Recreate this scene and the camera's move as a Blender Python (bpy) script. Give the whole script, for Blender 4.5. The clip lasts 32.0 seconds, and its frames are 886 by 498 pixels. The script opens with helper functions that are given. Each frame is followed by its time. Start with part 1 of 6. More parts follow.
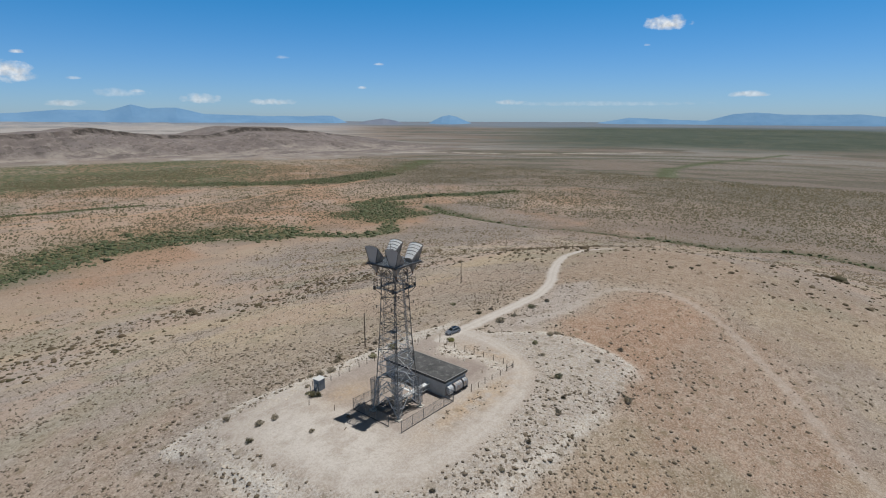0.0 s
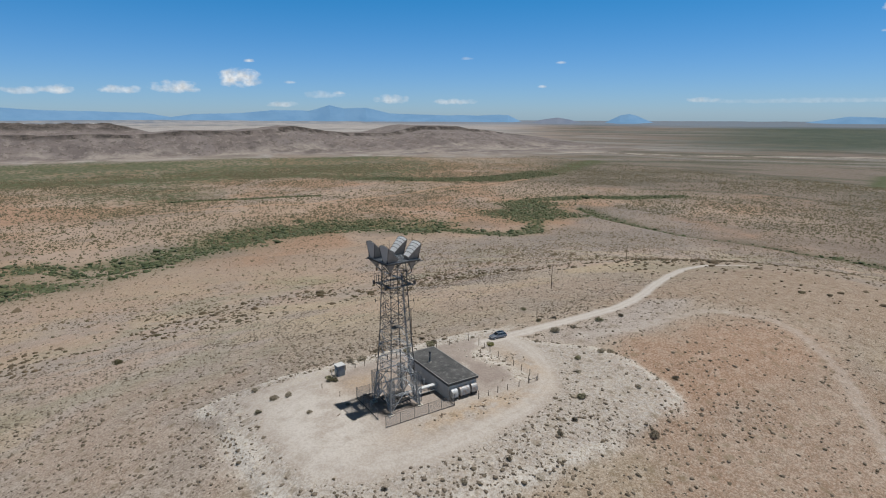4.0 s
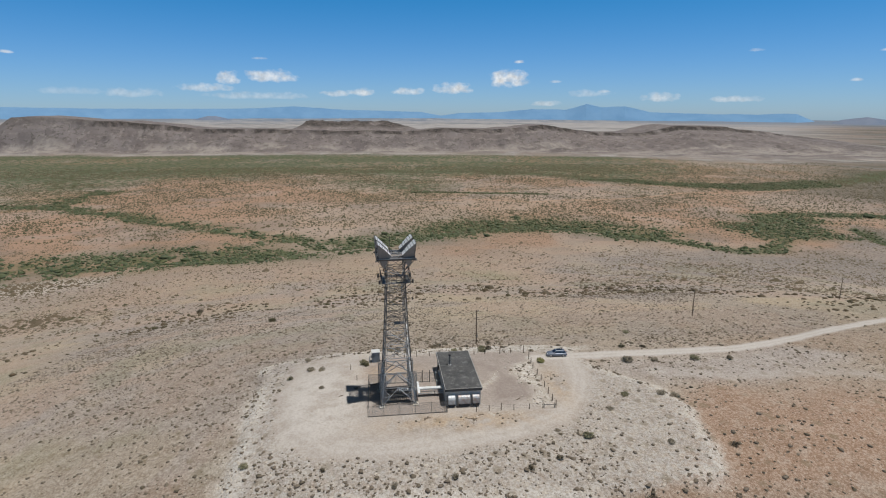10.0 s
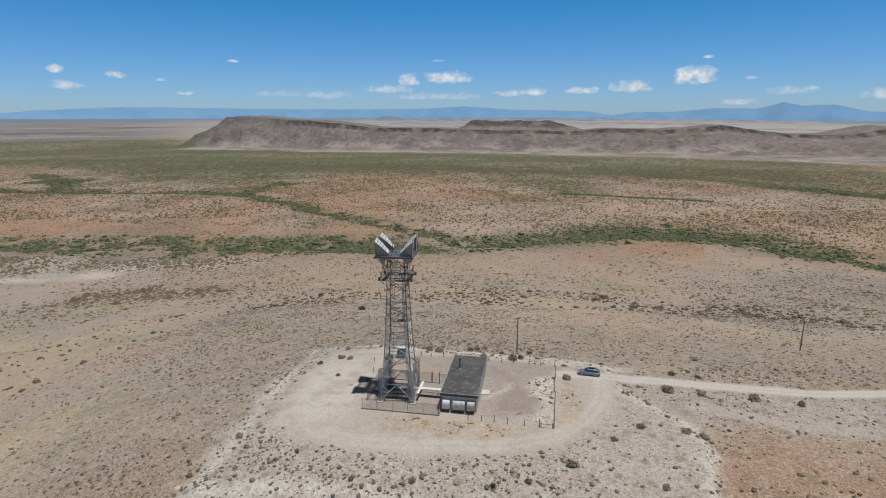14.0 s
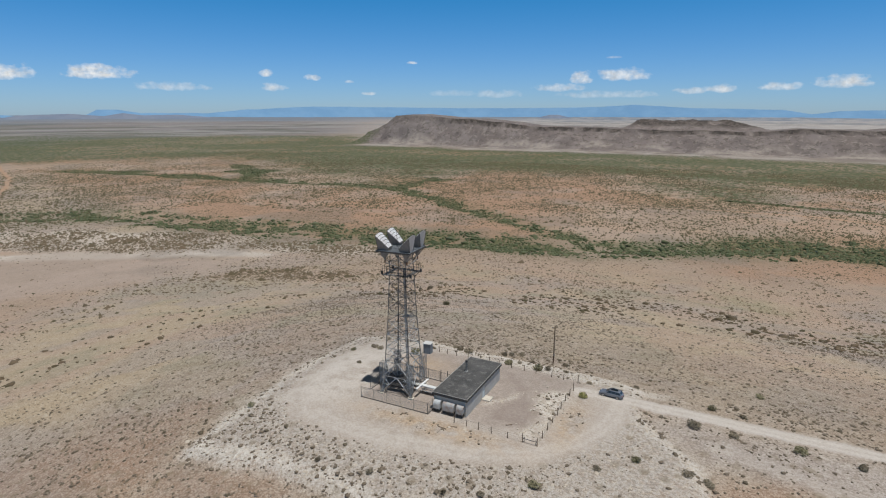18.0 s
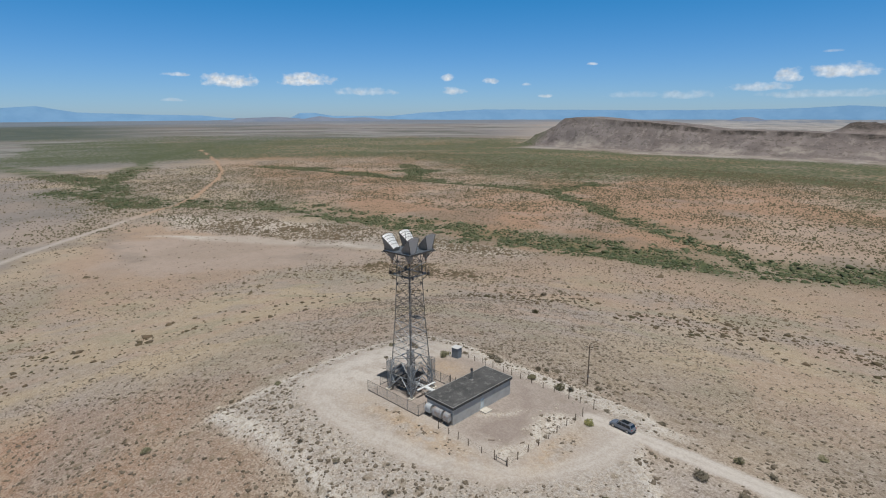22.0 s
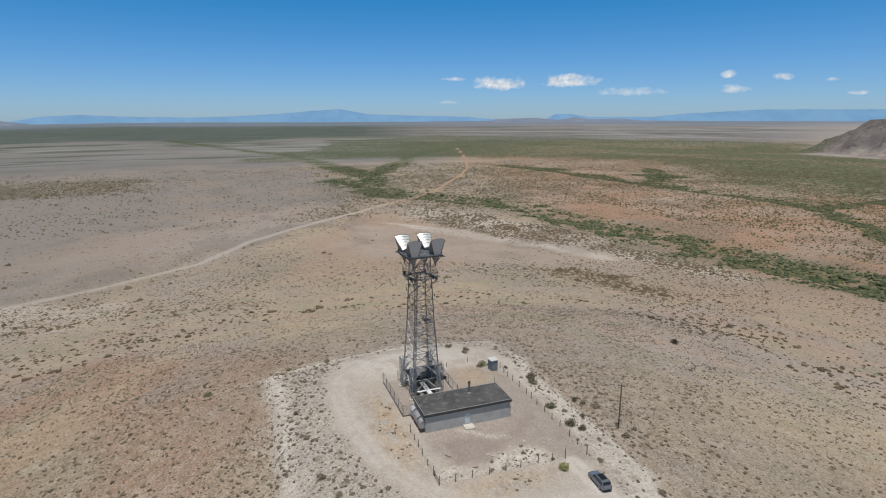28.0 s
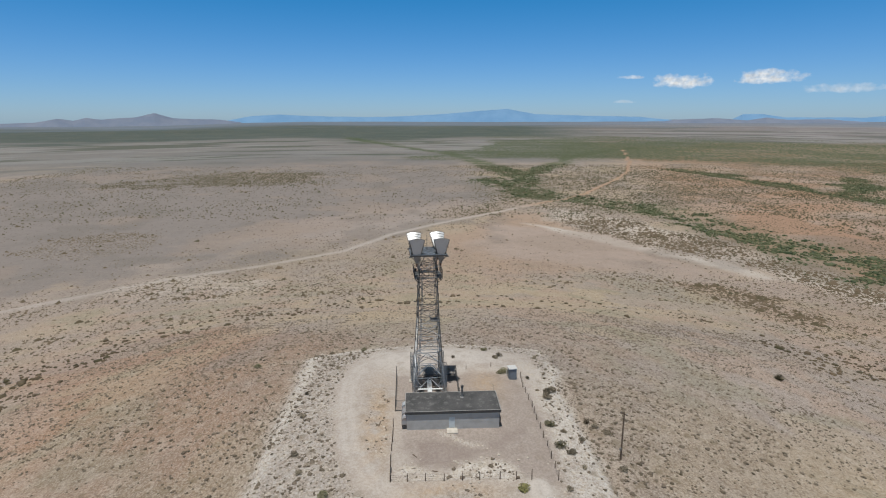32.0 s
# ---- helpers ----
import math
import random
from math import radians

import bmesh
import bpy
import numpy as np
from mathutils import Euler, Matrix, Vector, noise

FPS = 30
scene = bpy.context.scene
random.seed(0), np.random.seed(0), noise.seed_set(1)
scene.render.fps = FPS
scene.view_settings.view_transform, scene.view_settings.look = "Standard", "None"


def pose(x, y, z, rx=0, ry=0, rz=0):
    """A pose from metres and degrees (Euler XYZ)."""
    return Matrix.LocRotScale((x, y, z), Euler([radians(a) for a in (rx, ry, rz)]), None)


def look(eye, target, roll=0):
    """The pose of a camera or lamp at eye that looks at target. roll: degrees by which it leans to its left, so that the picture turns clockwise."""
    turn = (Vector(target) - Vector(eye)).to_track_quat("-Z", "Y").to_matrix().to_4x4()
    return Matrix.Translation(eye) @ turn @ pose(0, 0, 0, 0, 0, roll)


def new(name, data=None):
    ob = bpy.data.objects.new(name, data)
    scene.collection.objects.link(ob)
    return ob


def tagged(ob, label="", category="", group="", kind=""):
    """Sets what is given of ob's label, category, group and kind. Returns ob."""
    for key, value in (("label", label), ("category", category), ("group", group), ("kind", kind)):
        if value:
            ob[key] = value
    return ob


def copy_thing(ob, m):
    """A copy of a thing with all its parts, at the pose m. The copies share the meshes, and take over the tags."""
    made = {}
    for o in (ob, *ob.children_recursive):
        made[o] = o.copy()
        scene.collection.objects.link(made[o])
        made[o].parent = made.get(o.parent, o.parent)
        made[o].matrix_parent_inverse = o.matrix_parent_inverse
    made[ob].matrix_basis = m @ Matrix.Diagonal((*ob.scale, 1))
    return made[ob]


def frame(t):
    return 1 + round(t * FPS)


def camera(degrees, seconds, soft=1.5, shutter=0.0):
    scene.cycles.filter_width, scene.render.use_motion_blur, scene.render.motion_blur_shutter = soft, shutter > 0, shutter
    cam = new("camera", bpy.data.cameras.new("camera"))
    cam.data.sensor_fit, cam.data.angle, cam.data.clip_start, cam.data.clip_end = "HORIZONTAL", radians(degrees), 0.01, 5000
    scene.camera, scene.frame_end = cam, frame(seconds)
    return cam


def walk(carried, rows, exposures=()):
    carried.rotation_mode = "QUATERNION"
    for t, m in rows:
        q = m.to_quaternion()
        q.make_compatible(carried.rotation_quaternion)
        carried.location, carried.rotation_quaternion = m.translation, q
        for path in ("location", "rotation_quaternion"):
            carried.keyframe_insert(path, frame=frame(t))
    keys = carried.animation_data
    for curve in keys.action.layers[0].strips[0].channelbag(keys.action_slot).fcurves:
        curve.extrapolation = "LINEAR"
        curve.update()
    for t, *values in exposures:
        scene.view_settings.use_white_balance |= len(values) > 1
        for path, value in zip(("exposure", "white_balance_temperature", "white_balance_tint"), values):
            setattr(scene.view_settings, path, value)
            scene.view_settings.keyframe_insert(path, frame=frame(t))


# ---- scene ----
cam = camera(76.9, 32.0, soft=1.1)
METRES, EYE, TILT, LEAN, TURN = 240.0, 54.2, -12.9, -0.3, -49.9
X0, Y0 = -66.0, -64.0
ROWS = [
    (0.0, 0.0, 0.0, 0.0, 0.0, 0.0, -0.0),
    (0.5, 0.016, 0.0009, 0.0004, 2.17, -0.02, -0.54),
    (1.0, 0.032, 0.0026, 0.0007, 4.33, -0.06, -1.05),
    (1.5, 0.048, 0.0048, 0.0013, 6.51, -0.14, -1.51),
    (2.0, 0.0638, 0.0077, 0.002, 8.66, -0.21, -2.01),
    (2.5, 0.0794, 0.0111, 0.0026, 10.81, -0.3, -2.5),
    (4.5, 0.1388, 0.0319, 0.0063, 19.35, -0.85, -4.42),
    (5.0, 0.1532, 0.0379, 0.0077, 21.47, -1.04, -4.91),
    (5.5, 0.1672, 0.0445, 0.0092, 23.59, -1.21, -5.34),
    (6.0, 0.181, 0.0518, 0.0108, 25.71, -1.4, -5.77),
    (6.5, 0.1944, 0.0594, 0.0126, 27.82, -1.63, -6.2),
    (7.0, 0.2077, 0.0672, 0.0143, 29.91, -1.88, -6.64),
    (7.5, 0.2206, 0.0755, 0.0163, 31.99, -2.15, -7.09),
    (8.0, 0.233, 0.0844, 0.0183, 34.08, -2.43, -7.53),
    (8.5, 0.2452, 0.0939, 0.0207, 36.22, -2.74, -7.92),
    (9.0, 0.2571, 0.1039, 0.0232, 38.37, -3.05, -8.34),
    (9.5, 0.2685, 0.1141, 0.0257, 40.47, -3.37, -8.73),
    (10.0, 0.2794, 0.1248, 0.0285, 42.58, -3.71, -9.1),
    (10.5, 0.2898, 0.1359, 0.0312, 44.7, -4.05, -9.46),
    (11.0, 0.2997, 0.1472, 0.0339, 46.79, -4.42, -9.84),
    (11.5, 0.3092, 0.1589, 0.0364, 48.9, -4.78, -10.17),
    (12.0, 0.3186, 0.1712, 0.0391, 51.07, -5.16, -10.44),
    (12.5, 0.3272, 0.1836, 0.042, 53.19, -5.56, -10.76),
    (13.0, 0.3355, 0.1963, 0.0451, 55.32, -5.96, -11.01),
    (13.5, 0.3433, 0.2094, 0.0482, 57.46, -6.39, -11.27),
    (14.0, 0.3506, 0.2225, 0.0514, 59.6, -6.8, -11.5),
    (14.5, 0.3574, 0.2358, 0.0544, 61.71, -7.23, -11.76),
    (16.5, 0.3796, 0.2907, 0.066, 70.18, -9.1, -12.68),
    (17.0, 0.3842, 0.305, 0.0691, 72.32, -9.59, -12.83),
    (17.5, 0.3879, 0.3196, 0.0729, 74.47, -10.08, -12.94),
    (18.0, 0.3912, 0.3345, 0.0766, 76.62, -10.55, -12.98),
    (18.5, 0.3943, 0.3493, 0.08, 78.78, -11.01, -13.05),
    (19.0, 0.3965, 0.3643, 0.0837, 80.99, -11.52, -13.14),
    (19.5, 0.3984, 0.3796, 0.0874, 83.2, -11.99, -13.15),
    (20.0, 0.3998, 0.3949, 0.0909, 85.44, -12.49, -13.22),
    (20.5, 0.4007, 0.4106, 0.0947, 87.72, -12.96, -13.24),
    (21.0, 0.4008, 0.4258, 0.0985, 89.94, -13.41, -13.25),
    (21.5, 0.4, 0.4412, 0.1022, 92.18, -13.88, -13.23),
    (22.0, 0.3985, 0.4564, 0.1064, 94.42, -14.37, -13.2),
    (22.5, 0.3961, 0.4715, 0.1104, 96.62, -14.85, -13.15),
    (23.0, 0.3933, 0.4866, 0.1143, 98.82, -15.34, -13.08),
    (23.5, 0.3903, 0.5018, 0.1182, 101.03, -15.83, -12.96),
    (24.0, 0.387, 0.5168, 0.1221, 103.24, -16.3, -12.86),
    (24.5, 0.383, 0.5317, 0.1258, 105.44, -16.77, -12.73),
    (25.0, 0.3785, 0.5464, 0.1296, 107.66, -17.25, -12.62),
    (25.5, 0.3731, 0.5607, 0.1333, 109.84, -17.72, -12.47),
    (27.5, 0.3463, 0.6156, 0.1468, 118.46, -19.53, -11.68),
    (28.0, 0.3384, 0.6286, 0.15, 120.6, -19.96, -11.45),
    (28.5, 0.3299, 0.6414, 0.153, 122.73, -20.38, -11.21),
    (29.0, 0.3209, 0.6538, 0.156, 124.87, -20.8, -10.94),
    (29.5, 0.3115, 0.6659, 0.1588, 127.02, -21.22, -10.67),
    (30.0, 0.3017, 0.6778, 0.1615, 129.12, -21.59, -10.38),
    (30.5, 0.2916, 0.6893, 0.1641, 131.22, -21.97, -10.09),
    (31.0, 0.2812, 0.7004, 0.1665, 133.33, -22.35, -9.78),
    (31.5, 0.2701, 0.7111, 0.1688, 135.47, -22.7, -9.46),
    (32.0, 0.2587, 0.7214, 0.171, 137.6, -23.03, -9.14),
]
LEVEL = Matrix.Rotation(radians(0.5), 4, Vector((-0.356, 0.936, 0.0)))
walk(cam, [(t, LEVEL @ pose(X0, Y0, EYE, TILT, LEAN, TURN) @ pose(METRES * x, METRES * y, METRES * z, 90 + pitch, roll, yaw)) for t, x, y, z, yaw, pitch, roll in ROWS])

# ---- world, sun, exposure ----
scene.view_settings.exposure = -0.08
SUN_TO = Vector((6.3, -2.8, 30.5)).normalized()
sun_el = math.asin(SUN_TO.z)
sun_az = math.atan2(SUN_TO.x, SUN_TO.y)

# clouds low over the plain: bearing, elevation, half width, half height, density (degrees)
CLOUDS = (
    (70.5, 8.13, 2.0, 0.72, 1.0), (13.0, 3.25, 2.0, 1.0, 1.0), (7.6, 2.4, 2.1, 0.6, 0.9), (-1.6, 2.05, 1.4, 0.45, 0.75), (-3.9, 1.9, 1.5, 0.35, 0.6),
    (3.0, 2.15, 1.7, 0.42, 0.7), (-9.9, 3.4, 2.6, 0.65, 0.8), (-13.6, 3.2, 1.1, 0.75, 0.9), (-15.8, 2.3, 2.4, 0.45, 0.6), (27.1, 1.5, 1.8, 0.5, 0.6),
    (33.3, 1.3, 2.2, 0.33, 0.5), (77.7, 1.95, 1.6, 0.3, 0.6), (65.0, 1.2, 9.0, 0.25, 0.2), (-11.0, 1.65, 5.0, 0.4, 0.35), (-64.5, 3.15, 2.5, 0.75, 1.0),
    (-57.8, 3.3, 2.8, 0.7, 1.0), (-52.0, 2.25, 3.2, 0.45, 0.5), (-44.0, 3.55, 0.75, 0.4, 0.9), (-39.7, 3.25, 0.85, 0.34, 0.9), (-43.4, 2.3, 1.2, 0.5, 0.7),
    (-30.0, 4.7, 0.55, 0.18, 0.8), (-69.0, 3.62, 1.2, 0.22, 0.7), (-21.7, 1.75, 2.6, 0.45, 0.35), (41.9, 2.7, 0.55, 0.16, 0.6), (20.5, 1.9, 2.4, 0.4, 0.3),
    (-26.0, 1.8, 3.0, 0.35, 0.2), (13.9, 4.9, 0.55, 0.2, 0.8), (-36.2, 2.9, 0.5, 0.16, 0.5), (-34.4, 1.8, 0.75, 0.2, 0.6), (17.5, 3.05, 0.7, 0.16, 0.5),
    (22.0, 2.1, 0.7, 0.2, 0.55), (34.5, 5.35, 0.7, 0.16, 0.4), (43.6, 4.9, 0.5, 0.14, 0.5), (69.0, 6.4, 0.4, 0.14, 0.6), (56.5, 1.35, 1.4, 0.28, 0.5),
    (-69.4, 1.4, 1.0, 0.2, 0.4), (16.7, 1.0, 1.6, 0.3, 0.45), (-10.8, 5.0, 0.7, 0.14, 0.4),
)


def build_world():
    world = bpy.data.worlds.new("desert_sky")
    world.use_nodes = True
    scene.world = world
    nt = world.node_tree
    nt.nodes.clear()
    N, L = nt.nodes.new, nt.links.new

    def m(op, a, b=None, c=None):
        n = N("ShaderNodeMath")
        n.operation = op
        for i, v in enumerate((a, b, c)):
            if v is None:
                continue
            if isinstance(v, (int, float)):
                n.inputs[i].default_value = v
            else:
                L(v, n.inputs[i])
        return n.outputs[0]

    sky = N("ShaderNodeTexSky")
    sky.sky_type = "NISHITA"
    sky.sun_disc = False
    sky.sun_elevation = sun_el
    sky.sun_rotation = sun_az
    sky.altitude = 1500.0
    sky.air_density = 1.0
    sky.dust_density = 0.6
    sky.ozone_density = 2.6
    co = N("ShaderNodeTexCoord").outputs["Generated"]
    sep = N("ShaderNodeSeparateXYZ")
    L(co, sep.inputs[0])
    x, y, z = sep.outputs
    el = m("MULTIPLY", m("ARCSINE", z), 57.2958)
    az = m("MULTIPLY", m("ARCTAN2", x, y), 57.2958)
    noise1 = N("ShaderNodeTexNoise")
    noise1.inputs["Scale"].default_value = 62.0
    noise1.inputs["Detail"].default_value = 6.0
    noise1.inputs["Roughness"].default_value = 0.5
    flat = N("ShaderNodeMapping")
    flat.inputs["Scale"].default_value = (1.0, 1.0, 1.7)
    L(co, flat.inputs[0])
    L(flat.outputs[0], noise1.inputs["Vector"])
    wob = m("SUBTRACT", noise1.outputs["Fac"], 0.5)
    total = None
    for a, e, w, h, dens in CLOUDS:
        u = m("DIVIDE", m("SUBTRACT", az, a), w * 1.02)
        v = m("DIVIDE", m("SUBTRACT", el, e - 0.12 * h), h * 1.15)
        # flat bases: the lower half falls off faster
        v = m("MAXIMUM", v, m("MULTIPLY", v, -1.7))
        r = m("ADD", m("MULTIPLY", u, u), m("MULTIPLY", v, v))
        b = m("SUBTRACT", 0.55, m("MULTIPLY", r, 0.55))
        b = m("ADD", b, m("MULTIPLY", wob, 1.5))
        b = m("SMOOTH_MIN", m("MAXIMUM", m("MULTIPLY", b, 1.5), 0.0), 1.0, 0.2)
        near = m("LESS_THAN", r, 2.2)
        b = m("MULTIPLY", m("MULTIPLY", b, dens), near)
        total = b if total is None else m("MAXIMUM", total, b)
    noise2 = N("ShaderNodeTexNoise")
    noise2.inputs["Scale"].default_value = 140.0
    noise2.inputs["Detail"].default_value = 4.0
    L(co, noise2.inputs["Vector"])
    ramp = N("ShaderNodeMapRange")
    ramp.inputs["From Min"].default_value = 0.3
    ramp.inputs["From Max"].default_value = 0.65
    ramp.inputs["To Min"].default_value = 0.62
    ramp.inputs["To Max"].default_value = 0.92
    L(noise2.outputs["Fac"], ramp.inputs["Value"])
    white = N("ShaderNodeCombineColor")
    for i, k in enumerate((0.97, 0.99, 1.0)):
        L(m("MULTIPLY", ramp.outputs[0], k), white.inputs[i])
    bg_sky, bg_cloud = N("ShaderNodeBackground"), N("ShaderNodeBackground")
    bg_sky.inputs["Strength"].default_value = SKY
    tint = N("ShaderNodeMix")
    tint.data_type, tint.blend_type = "RGBA", "MULTIPLY"
    tint.inputs[0].default_value = 1.0
    lift = N("ShaderNodeMapRange")
    lift.interpolation_type = "SMOOTHSTEP"
    L(el, lift.inputs[0])
    lift.inputs[1].default_value, lift.inputs[2].default_value = -1.0, 17.0
    grade = N("ShaderNodeMix")
    grade.data_type = "RGBA"
    L(lift.outputs[0], grade.inputs[0])
    grade.inputs[6].default_value = (*SKY_LOW, 1.0)
    grade.inputs[7].default_value = (*SKY_HIGH, 1.0)
    zen = N("ShaderNodeMapRange")
    zen.interpolation_type = "SMOOTHSTEP"
    L(el, zen.inputs[0])
    zen.inputs[1].default_value, zen.inputs[2].default_value = 15.0, 32.0
    over = N("ShaderNodeMix")
    over.data_type = "RGBA"
    L(zen.outputs[0], over.inputs[0])
    L(grade.outputs[2], over.inputs[6])
    over.inputs[7].default_value = (*SKY_TOP, 1.0)
    L(over.outputs[2], tint.inputs[7])
    L(sky.outputs[0], tint.inputs[6])
    L(tint.outputs[2], bg_sky.inputs["Color"])
    L(white.outputs[0], bg_cloud.inputs["Color"])
    bg_cloud.inputs["Strength"].default_value = 1.0
    mix = N("ShaderNodeMixShader")
    L(total, mix.inputs[0])
    L(bg_sky.outputs[0], mix.inputs[1])
    L(bg_cloud.outputs[0], mix.inputs[2])
    L(mix.outputs[0], N("ShaderNodeOutputWorld").inputs[0])


SKY, SKY_LOW, SKY_HIGH, SKY_TOP = 0.07, (0.74, 1.04, 1.56), (0.06, 1.04, 1.54), (0.58, 0.40, 0.235)
build_world()
sun = new("sun", bpy.data.lights.new("sun", "SUN"))
sun.data.energy, sun.data.angle, sun.data.color = 3.9, radians(0.55), (1.0, 0.985, 0.955)
sun.matrix_world = look(SUN_TO * 300, (0, 0, 0))


# ---- materials ----
class Mat:
    """A small wrapper for a node material with a Principled shader."""

    def __init__(self, name, rough=0.8, metal=0.0):
        self.m = bpy.data.materials.new(name)
        self.m.use_nodes = True
        self.nt = self.m.node_tree
        self.p = self.nt.nodes["Principled BSDF"]
        self.p.inputs["Roughness"].default_value = rough
        self.p.inputs["Metallic"].default_value = metal
        self.co = None

    def n(self, kind, **inputs):
        node = self.nt.nodes.new(kind)
        for key, v in inputs.items():
            self.put(node.inputs[key.replace("_", " ")], v)
        return node

    def put(self, socket, v):
        if hasattr(v, "links"):
            self.nt.links.new(v, socket)
        else:
            socket.default_value = v

    def math(self, op, a, b=0.0, clamp=False):
        node = self.nt.nodes.new("ShaderNodeMath")
        node.operation, node.use_clamp = op, clamp
        self.put(node.inputs[0], a)
        self.put(node.inputs[1], b)
        return node.outputs[0]

    def coords(self):
        if self.co is None:
            self.co = self.n("ShaderNodeTexCoord").outputs["Object"]
        return self.co

    def noise(self, scale, detail=3.0, rough=0.55, vec=None):
        node = self.n("ShaderNodeTexNoise", Scale=scale, Detail=detail, Roughness=rough)
        self.nt.links.new(vec or self.coords(), node.inputs["Vector"])
        return node.outputs["Fac"]

    def voronoi(self, scale, vec=None, rand=1.0):
        node = self.n("ShaderNodeTexVoronoi", Scale=scale, Randomness=rand)
        self.nt.links.new(vec or self.coords(), node.inputs["Vector"])
        return node

    def step(self, v, a, b, lo=0.0, hi=1.0):
        node = self.n("ShaderNodeMapRange")
        node.interpolation_type = "SMOOTHSTEP"
        self.put(node.inputs[0], v)
        for i, k in enumerate((a, b, lo, hi)):
            node.inputs[i + 1].default_value = k
        return node.outputs[0]

    def mix(self, f, a, b, mode="MIX"):
        node = self.n("ShaderNodeMix")
        node.data_type, node.blend_type = "RGBA", mode
        self.put(node.inputs[0], f)
        for s, v in ((node.inputs[6], a), (node.inputs[7], b)):
            self.put(s, (*v, 1.0) if isinstance(v, tuple) and len(v) == 3 else v)
        return node.outputs[2]

    def bump(self, h, strength=0.3, dist=0.05):
        node = self.n("ShaderNodeBump", Strength=strength, Distance=dist)
        self.nt.links.new(h, node.inputs["Height"])
        self.nt.links.new(node.outputs[0], self.p.inputs["Normal"])

    def colour(self, c):
        self.put(self.p.inputs["Base Color"], (*c, 1.0) if isinstance(c, tuple) else c)
        return self.m


def worn(name, base, dark, scale=2.0, rough=0.8, metal=0.0, amount=0.6, fine=25.0, bump=0.15, spec=0.5):
    """Painted, bare or stained stuff: blotches at a large scale and grain at a small one."""
    k = Mat(name, rough, metal)
    k.p.inputs["Specular IOR Level"].default_value = spec
    a = k.step(k.noise(scale, 4.0), 0.42, 0.68)
    c = k.mix(k.math("MULTIPLY", a, amount), base, dark)
    g = k.noise(fine, 2.0)
    c = k.mix(k.step(g, 0.3, 0.7, 0.0, 0.35), c, tuple(0.75 * v for v in base))
    k.bump(g, bump, 0.02)
    return k.colour(c)


def foliage(name, a, b, c):
    """Leaves whose tone changes from clump to clump."""
    k = Mat(name, 0.75)
    k.p.inputs["Specular IOR Level"].default_value = 0.2
    g = k.n("ShaderNodeNewGeometry").outputs["Random Per Island"]
    col = k.mix(k.step(g, 0.0, 0.6), a, b)
    col = k.mix(k.step(g, 0.55, 1.0), col, c)
    big = k.noise(0.03, 2.0)
    col = k.mix(k.step(big, 0.4, 0.65, 0.0, 0.35), col, b)
    return k.colour(col)


